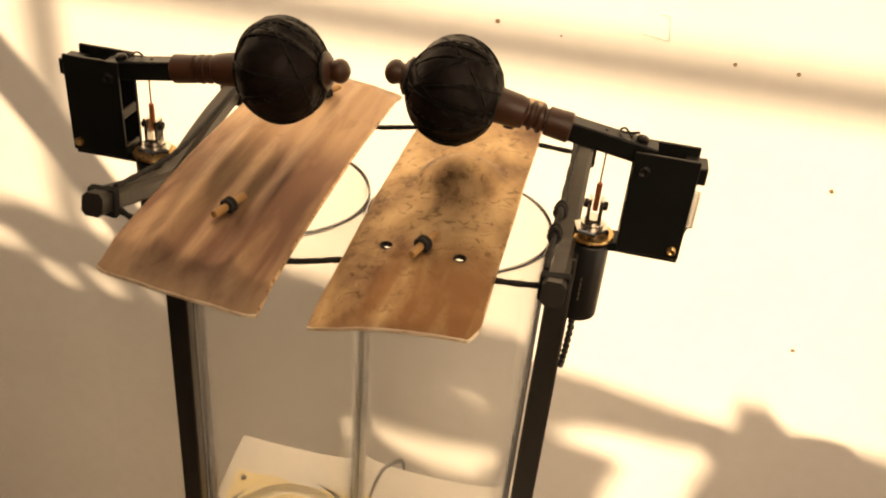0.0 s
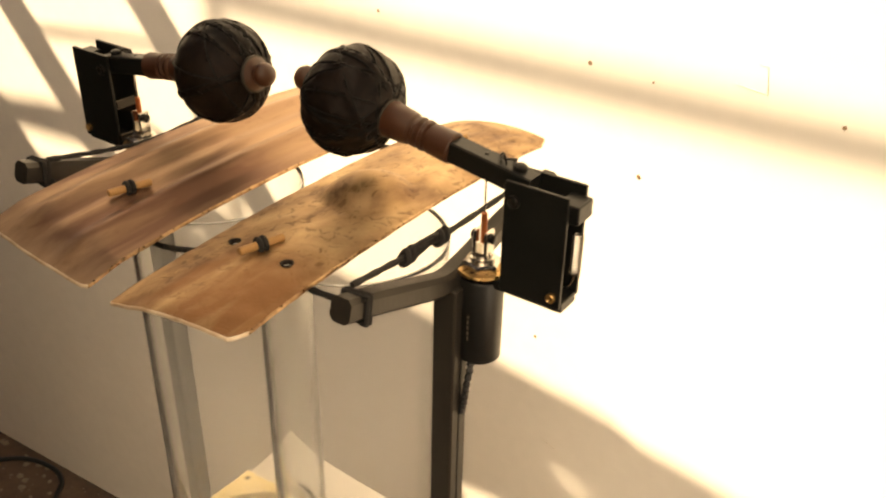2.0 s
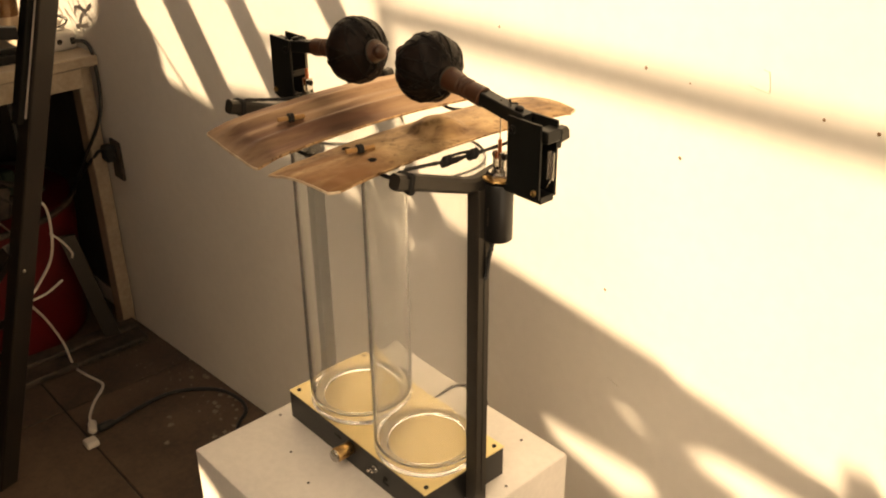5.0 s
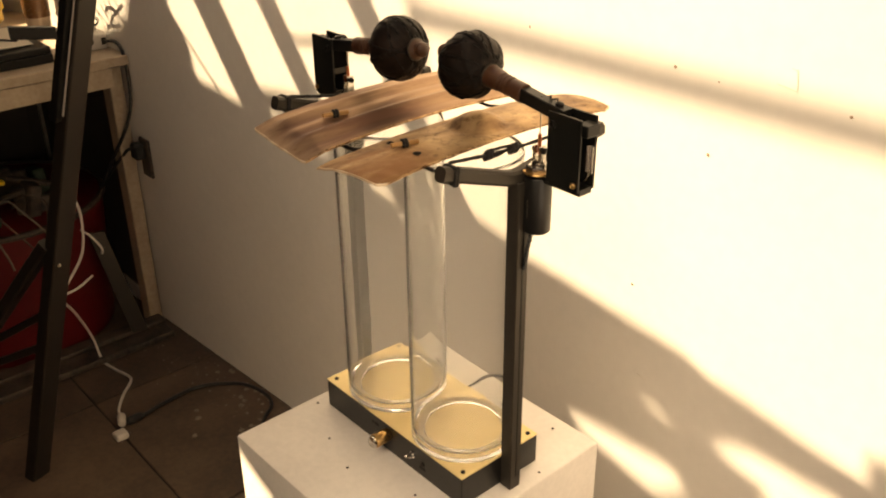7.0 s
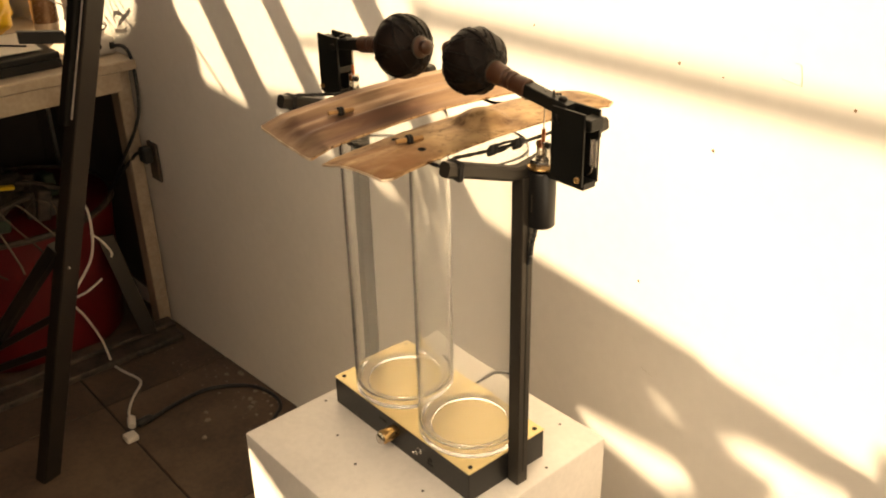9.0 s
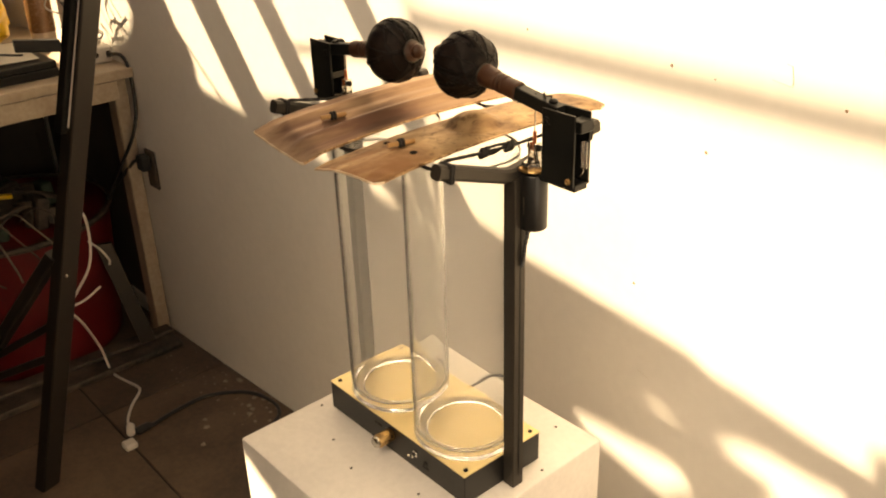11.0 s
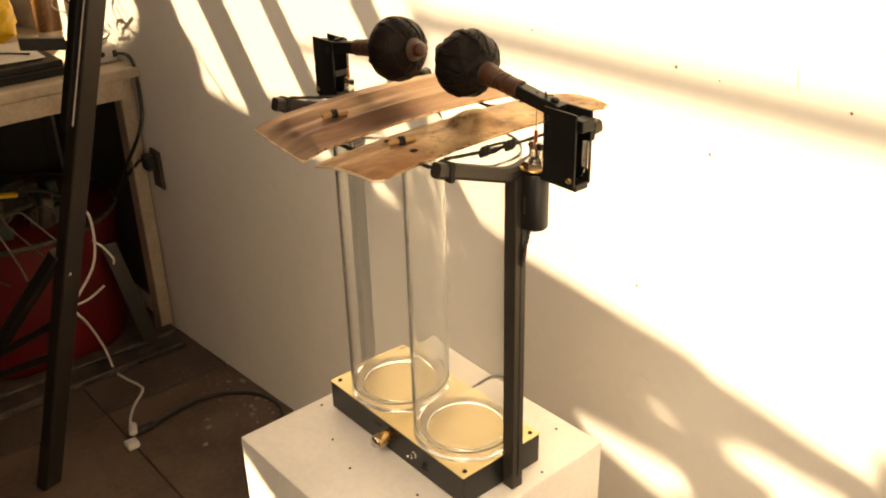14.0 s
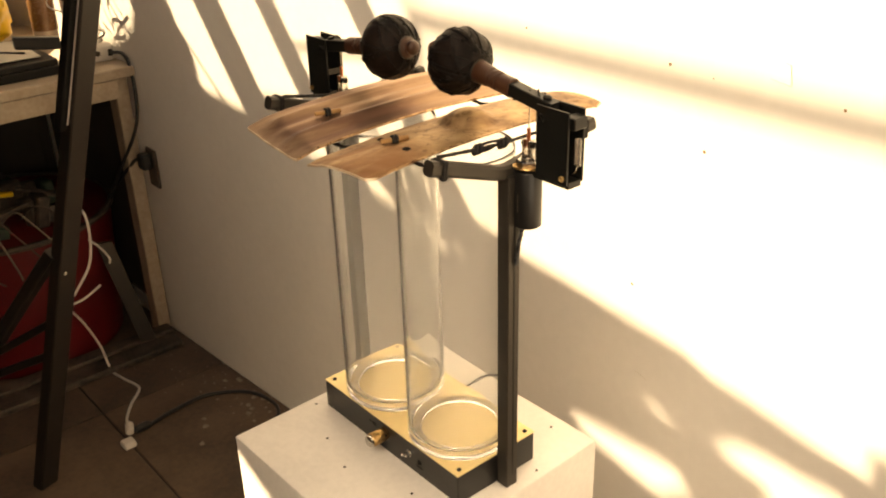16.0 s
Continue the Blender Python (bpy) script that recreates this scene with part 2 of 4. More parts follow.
def part(name, bm, mat, parent=None, label="", smooth=False, tags=None):
    """Links a bmesh, given in the world's metres, as one mesh object under a thing or a part."""
    me = bpy.data.meshes.new(name)
    base = ROOT[parent] if parent else Vector((0, 0, 0))
    bmesh.ops.translate(bm, verts=bm.verts, vec=-base)
    bmesh.ops.recalc_face_normals(bm, faces=bm.faces)
    bm.to_mesh(me)
    bm.free()
    me.materials.append(mat)
    if smooth:
        for f in me.polygons:
            f.use_smooth = True
        me.set_sharp_from_angle(angle=radians(38))
    ob = new(name, me)
    if parent:
        ob.parent = parent
    ROOT[ob] = base
    if tags:
        tagged(ob, *tags)
    elif label:
        tagged(ob, label)
    return ob


def box(x0, x1, y0, y1, z0, z1, bevel=0.0, seg=1, bm=None):
    b = bmesh.new()
    bmesh.ops.create_cube(b, size=1)
    for v in b.verts:
        v.co = Vector(((x0 + x1) / 2 + v.co.x * (x1 - x0), (y0 + y1) / 2 + v.co.y * (y1 - y0), (z0 + z1) / 2 + v.co.z * (z1 - z0)))
    if bevel:
        bmesh.ops.bevel(b, geom=b.edges[:], offset=bevel, segments=seg, profile=0.5, affect="EDGES")
    return merge(bm, b) if bm else b


def merge(a, b):
    me = bpy.data.meshes.new("t")
    b.to_mesh(me)
    b.free()
    a.from_mesh(me)
    bpy.data.meshes.remove(me)
    return a


def frame_of(way):
    w = Vector(way).normalized()
    u = w.orthogonal().normalized()
    if abs(w.z) < 0.95:
        u = Vector((0, 0, 1)).cross(w).normalized()
    return u, w.cross(u).normalized(), w


def lathe(profile, base, way, seg=24, caps=True):
    """Turns (distance along, radius) pairs round the axis from base along way."""
    u, v, w = frame_of(way)
    bm, rings = bmesh.new(), []
    for d, r in profile:
        c = Vector(base) + w * d
        if r < 1e-6:
            rings.append([bm.verts.new(c)])
        else:
            rings.append([bm.verts.new(c + (u * math.cos(2 * math.pi * i / seg) + v * math.sin(2 * math.pi * i / seg)) * r) for i in range(seg)])
    if not caps:
        rings.append(rings[0])
    for a, b in zip(rings, rings[1:]):
        for i in range(seg):
            j = (i + 1) % seg
            f = [a[i % len(a)], a[j % len(a)], b[j % len(b)], b[i % len(b)]]
            f = list(dict.fromkeys(f))
            if len(f) > 2:
                bm.faces.new(f)
    for ring in (rings[0], rings[-1]):
        if caps and len(ring) > 2:
            bm.faces.new(ring)
    return bm


def rod(p0, p1, r, seg=14, bevel=0.0):
    d = (Vector(p1) - Vector(p0)).length
    e = min(bevel, d / 3, r * 0.8)
    prof = [(0, r), (d, r)] if not e else [(0, r - e), (e, r), (d - e, r), (d, r - e)]
    return lathe(prof, p0, Vector(p1) - Vector(p0), seg)


def smooth_line(points, steps=6):
    """Catmull-Rom through the points."""
    p = [Vector(q) for q in points]
    p = [p[0] * 2 - p[1]] + p + [p[-1] * 2 - p[-2]]
    out = []
    for i in range(1, len(p) - 2):
        for s in range(steps):
            t = s / steps
            a, b, c, d = p[i - 1:i + 3]
            out.append(0.5 * ((2 * b) + (c - a) * t + (2 * a - 5 * b + 4 * c - d) * t * t + (3 * b - a - 3 * c + d) * t ** 3))
    return out + [p[-2]]


def tube(points, r, seg=8, steps=6, twist=0.0, flat=1.0):
    pts = smooth_line(points, steps) if steps > 1 else [Vector(q) for q in points]
    bm, rings = bmesh.new(), []
    u = None
    for i, c in enumerate(pts):
        w = (pts[min(i + 1, len(pts) - 1)] - pts[max(i - 1, 0)]).normalized()
        if u is None:
            u = frame_of(w)[0]
        u = (u - w * u.dot(w)).normalized()
        v = w.cross(u)
        rr = r * (1 + twist * math.sin(i * 2.1))
        rings.append([bm.verts.new(c + u * math.cos(2 * math.pi * k / seg) * rr + v * math.sin(2 * math.pi * k / seg) * rr * flat) for k in range(seg)])
    for a, b in zip(rings, rings[1:]):
        for k in range(seg):
            j = (k + 1) % seg
            bm.faces.new((a[k], a[j], b[j], b[k]))
    bm.faces.new(rings[0])
    bm.faces.new(rings[-1])
    return bm


def bar(points, w, h, side=(1, 0, 0), bevel=0.002):
    """A square bar through points: w across side, h across the other way, ends closed, edges softened."""
    pts, s = [Vector(p) for p in points], Vector(side).normalized()
    bm, rings = bmesh.new(), []
    for i, c in enumerate(pts):
        t = (pts[min(i + 1, len(pts) - 1)] - pts[max(i - 1, 0)]).normalized()
        up = s.cross(t).normalized()
        a, b, e = w / 2, h / 2, bevel
        rings.append([bm.verts.new(c + s * x + up * y) for x, y in ((-a + e, -b), (a - e, -b), (a, -b + e), (a, b - e), (a - e, b), (-a + e, b), (-a, b - e), (-a, -b + e))])
    for a, b in zip(rings, rings[1:]):
        for k in range(8):
            j = (k + 1) % 8
            bm.faces.new((a[k], a[j], b[j], b[k]))
    bm.faces.new(rings[0])
    bm.faces.new(rings[-1])
    return bm


def slab(outline, z0, z1):
    """An upright prism over a plan outline."""
    bm = bmesh.new()
    a = [bm.verts.new((x, y, z0)) for x, y in outline]
    b = [bm.verts.new((x, y, z1)) for x, y in outline]
    bm.faces.new(a)
    bm.faces.new(b)
    for i in range(len(a)):
        j = (i + 1) % len(a)
        bm.faces.new((a[i], a[j], b[j], b[i]))
    return bm


def holed(x0, x1, y0, y1, z0, z1, holes):
    """A flat sheet with rectangular openings (x0, x1, y0, y1) through it."""
    xs = sorted({x0, x1, *(h[0] for h in holes), *(h[1] for h in holes)})
    ys = sorted({y0, y1, *(h[2] for h in holes), *(h[3] for h in holes)})

    def solid(i, j):
        if not (0 <= i < len(xs) - 1 and 0 <= j < len(ys) - 1):
            return False
        cx, cy = (xs[i] + xs[i + 1]) / 2, (ys[j] + ys[j + 1]) / 2
        return not any(h[0] < cx < h[1] and h[2] < cy < h[3] for h in holes)
    bm, cache = bmesh.new(), {}

    def v(i, j, z):
        key = (i, j, z)
        if key not in cache:
            cache[key] = bm.verts.new((xs[i], ys[j], z))
        return cache[key]
    for i in range(len(xs) - 1):
        for j in range(len(ys) - 1):
            if solid(i, j):
                for z in (z0, z1):
                    bm.faces.new((v(i, j, z), v(i + 1, j, z), v(i + 1, j + 1, z), v(i, j + 1, z)))
                for (a, b), (di, dj) in ((((i, j), (i + 1, j)), (0, -1)), (((i, j + 1), (i + 1, j + 1)), (0, 1)), (((i, j), (i, j + 1)), (-1, 0)), (((i + 1, j), (i + 1, j + 1)), (1, 0))):
                    if not solid(i + di, j + dj):
                        bm.faces.new((v(*a, z0), v(*b, z0), v(*b, z1), v(*a, z1)))
    return bm


def pierced(outer, loops, z0, z1):
    """A flat sheet over an outline with openings of any shape through it."""
    bm = bmesh.new()
    for z in (z0, z1):
        edges = []
        for loop in (outer, *loops):
            vs = [bm.verts.new((x, y, z)) for x, y in loop]
            edges += [bm.edges.new((vs[i], vs[(i + 1) % len(vs)])) for i in range(len(vs))]
        bmesh.ops.triangle_fill(bm, use_beauty=True, use_dissolve=False, edges=edges)
    bm.verts.ensure_lookup_table()
    half, k = len(bm.verts) // 2, 0
    for loop in (outer, *loops):
        n = len(loop)
        for i in range(n):
            a, b = k + i, k + (i + 1) % n
            bm.faces.new((bm.verts[a], bm.verts[b], bm.verts[half + b], bm.verts[half + a]))
        k += n
    return bm

# ---- the room ----
FLOOR, CEIL = -0.82, 1.45
BEND_X, WALL_Y, LEFT_X, RIGHT_X, BACK_Y = -0.42, 0.534, -3.7, 2.4, -2.5


def wall_y(x):
    """The long white wall: straight to the right of its shallow bend, turned four degrees to the left of it."""
    return WALL_Y + min(0.0, 0.062 * (x - BEND_X))


S = "structure"
part("wall_north", slab([(LEFT_X, wall_y(LEFT_X)), (BEND_X, WALL_Y), (RIGHT_X, WALL_Y), (RIGHT_X, WALL_Y + 0.15), (LEFT_X, WALL_Y + 0.15)], FLOOR - 0.1, CEIL + 0.1), M_WALL,
     tags=("white painted plaster wall with small nails and scuffs", "wall", "", S))
# unseen dark walls added to close the room, two with fill openings
part("wall_west", box(LEFT_X - 0.15, LEFT_X, BACK_Y - 0.15, WALL_Y + 0.15, FLOOR - 0.1, CEIL + 0.1), M_WALL_DARK, tags=("added unseen end wall, coloured dark to cut bounced light", "wall", "", S))
ew = holed(BACK_Y - 0.15, WALL_Y + 0.15, FLOOR - 0.1, CEIL + 0.1, 0, 0.15, [(-1.35, 0.25, 0.05, 1.25)])
bmesh.ops.transform(ew, matrix=Matrix(((0, 0, 1, RIGHT_X), (1, 0, 0, 0), (0, 1, 0, 0), (0, 0, 0, 1))), verts=ew.verts)
part("wall_east", ew, M_WALL_DARK, tags=("added unseen dark end wall with an opening for the east fill", "wall", "", S))
sw = holed(LEFT_X - 0.15, RIGHT_X + 0.15, FLOOR - 0.1, CEIL + 0.1, 0, 0.15, [(0.7, 2.3, 0.2, 1.30)])
bmesh.ops.transform(sw, matrix=Matrix.Translation((0, BACK_Y, 0)) @ Matrix.Rotation(radians(90), 4, "X"), verts=sw.verts)
part("wall_south", sw, M_WALL_DARK, tags=("added unseen dark back wall with an opening for the south fill", "wall", "", S))

# unseen roof added; its openings are traced back from sun patches on the wall
SUN_STRIP_CUT = [
    (-2.410, 0.528), (-2.416, -0.074), (-2.435, -0.093), (-2.430, -0.111), (-2.440, -0.132), (-2.488, -0.162), (-2.297, -0.160),
    (-2.190, -0.174), (-2.050, -0.165), (-1.950, -0.155), (-1.887, -0.152), (-1.905, -0.171), (-1.897, -0.180), (-1.825, -0.176), (-1.790, -0.168), (-1.827, -0.162), (-1.839, -0.151), (-1.810, -0.143), (-1.752, -0.137), (-1.702, -0.140), (-1.660, -0.150), (-1.590, -0.147), (-1.548, -0.116), (-1.524, -0.115), (-1.527, -0.130), (-1.518, -0.147), (-1.436, -0.152), (-1.298, -0.159), (-1.123, -0.170), (-1.056, -0.174), (-1.030, -0.184), (-0.978, -0.187), (-0.853, -0.200), (-0.800, -0.205), (-0.783, -0.201), (-0.750, -0.182), (-0.703, -0.180), (-0.709, -0.194), (-0.690, -0.200), (-0.500, -0.207),
    (1.861, -0.207), (1.861, 0.528)]
# added openings placed to sun the wall and things at the bench
BENCH_SUN_CUT = [(-3.030, -0.180), (-2.910, -0.169), (-2.750, -0.134), (-2.655, -0.100), (-2.645, 0.430), (-3.030, 0.430)]
CORNER_SUN_CUT = [(-3.450, -0.330), (-3.060, -0.330), (-3.060, -0.100), (-3.450, -0.100)]
# small openings cut to throw the loose sun patches on the wall
SUN_SLITS = [
    [(-1.126, -0.246), (-1.067, -0.235), (-1.030, -0.228), (-0.974, -0.227), (-0.918, -0.229), (-0.860, -0.228), (-0.848, -0.231), (-0.884, -0.246), (-0.932, -0.267), (-1.010, -0.310), (-1.139, -0.310), (-1.056, -0.272), (-1.018, -0.257), (-1.086, -0.250)],
    [(-1.528, -0.297), (-1.484, -0.290), (-1.350, -0.287), (-1.282, -0.286), (-1.244, -0.290), (-1.268, -0.304), (-1.357, -0.324), (-1.406, -0.320), (-1.450, -0.314), (-1.508, -0.306)],
    [(-1.262, -0.237), (-1.225, -0.234), (-1.190, -0.236), (-1.185, -0.241), (-1.213, -0.243), (-1.248, -0.241)],
    [(-1.834, -0.190), (-1.776, -0.182), (-1.740, -0.182), (-1.695, -0.187), (-1.705, -0.195), (-1.816, -0.198)],
    [(-1.668, -0.186), (-1.642, -0.187), (-1.608, -0.192), (-1.625, -0.196), (-1.662, -0.194)],
]
# added openings: one suns the plinth face, one serves the roof fill
PLINTH_SUN_CUT = [(-2.139, -1.457), (-2.139, -0.757), (-1.600, -0.757), (-1.328, -0.854), (-1.150, -0.913), (-1.150, -1.457)]
FILL_CUT = [(0.300, -1.700), (0.300, -0.450), (1.600, -0.450), (1.600, -1.700)]
ROOF_CUTS = [SUN_STRIP_CUT, BENCH_SUN_CUT, CORNER_SUN_CUT, *SUN_SLITS, PLINTH_SUN_CUT, FILL_CUT]
part("ceiling", pierced([(LEFT_X - 0.15, BACK_Y - 0.15), (RIGHT_X + 0.15, BACK_Y - 0.15), (RIGHT_X + 0.15, WALL_Y + 0.15), (LEFT_X - 0.15, WALL_Y + 0.15)], ROOF_CUTS, CEIL, CEIL + 0.008), M_CEIL, tags=("unseen added roof with openings cut to shape the sun patches", "ceiling", "", S))
# bars, slat, rail, posts and cable added unseen to cast the wall's shadows
RAKE = 0.36
for a0, a1, y in ((-2.292, -2.166, -0.12), (-1.973, -1.898, -0.09), (-1.585, -1.510, -0.02)):
    lo, hi = (-0.21 - y) * RAKE, (WALL_Y - y) * RAKE
    part("rafter", slab([(a0 + lo, -0.21), (a1 + lo, -0.21), (a1 + hi, WALL_Y), (a0 + hi, WALL_Y)], CEIL + 0.014, CEIL + 0.026), M_CEIL, tags=("unseen added bar casting a slanted shadow stripe on the wall", "rafter", "", S))
part("shadow_slat", slab([(-2.190, -0.140), (-2.060, -0.126), (-1.981, -0.119), (-1.815, -0.108), (-1.745, -0.100), (-1.728, -0.104), (-1.745, -0.112), (-1.815, -0.120), (-1.970, -0.145), (-2.066, -0.151), (-2.185, -0.160)], CEIL + 0.0265, CEIL + 0.034), M_CEIL, tags=("unseen added slat casting the ragged shadow band on the wall", "slat", "", S))
BEAM_Z = CEIL + 1.2
part("purlin", box(-2.408, 1.20, -0.541, -0.524, BEAM_Z, BEAM_Z + 0.016, 0.001), M_CEIL, tags=("unseen added rail on posts, casting the long shadow band", "rail", "", S))
for x in (-2.393, 1.19):
    part("shadow_post", box(x - 0.008, x + 0.008, -0.540, -0.525, CEIL + 0.0081, BEAM_Z - 0.0005, 0.001), M_CEIL, tags=("unseen added slim post under the rail, for the upright wall shadow", "post", "", S))
part("shadow_cable", tube([(-2.462, -0.046, CEIL + 0.0118), (-2.444, -0.093, CEIL + 0.0118), (-2.430, -0.114, CEIL + 0.0118), (-2.414, -0.140, CEIL + 0.0118), (-2.380, -0.176, CEIL + 0.0118)], 0.0036, 8, 4), M_CABLE, tags=("unseen added cable casting a thin curved shadow line", "cable", "", S))
part("shadow_wire", slab([(-1.880, -0.054), (-1.880, -0.048), (-1.575, -0.018), (-1.575, -0.023)], CEIL + 0.014, CEIL + 0.02), M_CEIL, tags=("unseen added thin bar casting a fine shadow line", "purlin", "", S))

# ---- plinth ----
pl = thing("plinth", (0.139, 0.036, FLOOR), "square white painted plinth with scattered small dark screw holes", "plinth")
b = box(-0.180, 0.180, -0.184, 0.184, FLOOR + 0.001, 0.0, 0.004, 2)
bmesh.ops.transform(b, matrix=pose(0.138, 0.0355, 0, 0, 0, 0.8), verts=b.verts)
part("body", b, M_PLINTH, pl, smooth=True)
for x, y in ((0.124, -0.074), (0.056, -0.056), (-0.024, -0.021), (0.304, 0.113), (0.227, -0.040), (-0.027, 0.060), (0.252, 0.196)):
    part("screw_hole", lathe([(0, 0.0019), (0.0006, 0.0019)], (x, y, 0.0001), (0, 0, 1), 10), M_HOLE, pl, "small dark screw hole")

# ---- sound machine ----
CX, CY, TOP = 0.138, 0.0585, 0.047
mach = thing("sound_machine_frame", (CX, CY, 0.0), "black box with brass top and two steel posts on the plinth", "sound sculpture")
part("base_box", box(-0.010, 0.2845, -0.010, 0.127, 0.0005, TOP - 0.002, 0.0012), M_BLACK, mach)
part("top_plate", box(-0.0105, 0.285, -0.0105, 0.1275, TOP - 0.0018, TOP, 0.0004), M_BRASS, mach, "satin brass top plate")
for x in (0.0, 0.276):
    for y in (0.0, 0.1175):
        part("screw", lathe([(0, 0.0031), (0.0012, 0.0031), (0.0018, 0.0022), (0.0012, 0.0013), (0.0006, 0.0)], (x, y, TOP), (0, 0, 1), 12), M_BLACK_SCREW, mach, "black socket screw")
knob = part("knob", lathe([(0, 0.0082), (0.002, 0.0096), (0.023, 0.0100), (0.0245, 0.0092)], (0.134, -0.010, 0.030), (0, -1, 0), 20), M_BRASS_TURNED, mach, "turned brass knob", True)
part("knob_cap", lathe([(0, 0.0082), (0.0040, 0.0084), (0.0056, 0.0066), (0.0062, 0.0)], (0.134, -0.0342, 0.030), (0, -1, 0), 20), M_CHROME, knob, "polished nickel cap", True)
sw_ = part("toggle_switch", lathe([(0, 0.0055), (0.0025, 0.0055), (0.0026, 0.0036), (0.008, 0.0036)], (0.188, -0.010, 0.028), (0, -1, 0), 6), M_CHROME, mach, "nickel toggle switch")
part("lever", lathe([(0, 0.0012), (0.010, 0.0022), (0.0115, 0.0017), (0.012, 0)], (0.188, -0.0175, 0.028), (0.25, -0.7, 0.6), 10), M_CHROME, sw_, "", True)
part("jack", lathe([(0, 0.0040), (0.0015, 0.0040), (0.0015, 0.0024), (0.0003, 0.0024), (0.0003, 0.0)], (0.207, -0.010, 0.022), (0, -1, 0), 14), M_BLACK_SCREW, mach, "small black jack socket")
for x, w in ((0.098, 0.0035), (0.104, 0.0055), (0.110, 0.003), (0.201, 0.012)):
    part("lettering_bar", box(x, x + w, -0.0104, -0.0099, 0.030 if x < 0.15 else 0.013, 0.034 if x < 0.15 else 0.017), M_MARK, mach, "engraved dark mark")


def side_frame(sgn, x_post, x_arm):
    """One post with its forked arm on top; sgn points away from the box's middle."""
    post = part("post", box(x_post - 0.0094, x_post + 0.0094, 0.0575, 0.0765, 0.0005, 0.4375, 0.0012), M_STEEL, mach, "oiled raw steel square post")
    part("seam", box(x_post + sgn * 0.0095 - 0.0004, x_post + sgn * 0.0095 + 0.0004, 0.0665, 0.0685, 0.02, 0.42), M_BLACK_SCREW, post, "dark seam along the tube")
    line = smooth_line([(x_arm, -0.047, 0.4745), (x_arm, -0.020, 0.4665), (x_arm, 0.030, 0.4495), (x_arm, 0.058, 0.4415), (x_arm, 0.085, 0.4445), (x_arm, 0.140, 0.4560), (x_arm, 0.204, 0.4640)], 5)
    part("arm", bar(line, 0.0155, 0.0165, (1, 0, 0), 0.0032), M_STEEL, mach, "bent raw steel arm with chamfered ends")
    for y, z in ((-0.030, 0.4695), (0.188, 0.4620)):
        for k in range(2):
            t = []
            for i in range(17):
                a = 2 * math.pi * i / 16
                t.append((x_arm + 0.0100 * max(-0.86, min(0.86, 1.25 * math.cos(a))), y + (k - 1) * 0.0030 + 0.001 * math.sin(a * 2), z + 0.0108 * max(-0.86, min(0.86, 1.25 * math.sin(a)))))
            part("cord_wrap", tube(t, 0.0017, 7, 2), M_TWINE, mach, "black cord wrapped round the arm")


side_frame(1, 0.2945, 0.2925)
side_frame(-1, -0.0245, -0.0225)

# cords between the arms, under the bars
for pts in ([(-0.0225, -0.030, 0.4690), (0.000, -0.028, 0.4550), (0.030, -0.026, 0.4480), (0.090, -0.024, 0.4425), (0.112, -0.024, 0.4445), (0.130, -0.024, 0.4490), (0.152, -0.024, 0.4545), (0.203, -0.024, 0.4600), (0.255, -0.026, 0.4625), (0.2930, -0.030, 0.4690)],
            [(-0.0225, 0.188, 0.4590), (0.005, 0.191, 0.4540), (0.064, 0.199, 0.4500), (0.105, 0.196, 0.4480), (0.125, 0.195, 0.4510), (0.150, 0.194, 0.4560), (0.203, 0.196, 0.4610), (0.250, 0.194, 0.4590), (0.2930, 0.188, 0.4600)]):
    part("cross_cord", tube(pts, 0.0022, 8, 8, 0.12), M_TWINE, mach, "taut black cord")
side = [(0.2855, -0.028, 0.4800), (0.2850, 0.030, 0.4740), (0.2850, 0.085, 0.4710), (0.2855, 0.188, 0.4715)]
part("side_cord", tube(side, 0.0021, 8, 10, 0.15), M_TWINE, mach, "black cord knotted along the arm")
for y, z in ((0.028, 0.4742), (0.066, 0.4718)):
    for d in (-0.003, 0.003):
        part("knot", tube([(0.2815, y + d, z - 0.002), (0.285, y + d + 0.002, z + 0.0042), (0.2885, y + d, z - 0.001), (0.285, y + d - 0.002, z - 0.0042), (0.2815, y + d, z - 0.001)], 0.0023, 8, 5), M_TWINE, mach, "cord knot")
part("cord_loop", tube([(0.2850, 0.030, 0.4775), (0.2865, 0.045, 0.4785), (0.2850, 0.062, 0.4750), (0.2835, 0.045, 0.4690), (0.2850, 0.030, 0.4710)], 0.0017, 8, 6), M_TWINE, mach, "open loop of the knotted cord")
part("side_cord", tube([(-0.0150, -0.028, 0.4800), (-0.0145, 0.035, 0.4680), (-0.0145, 0.085, 0.4640), (-0.0150, 0.188, 0.4715)], 0.0021, 8, 10, 0.15), M_TWINE, mach, "black cord knotted along the arm")

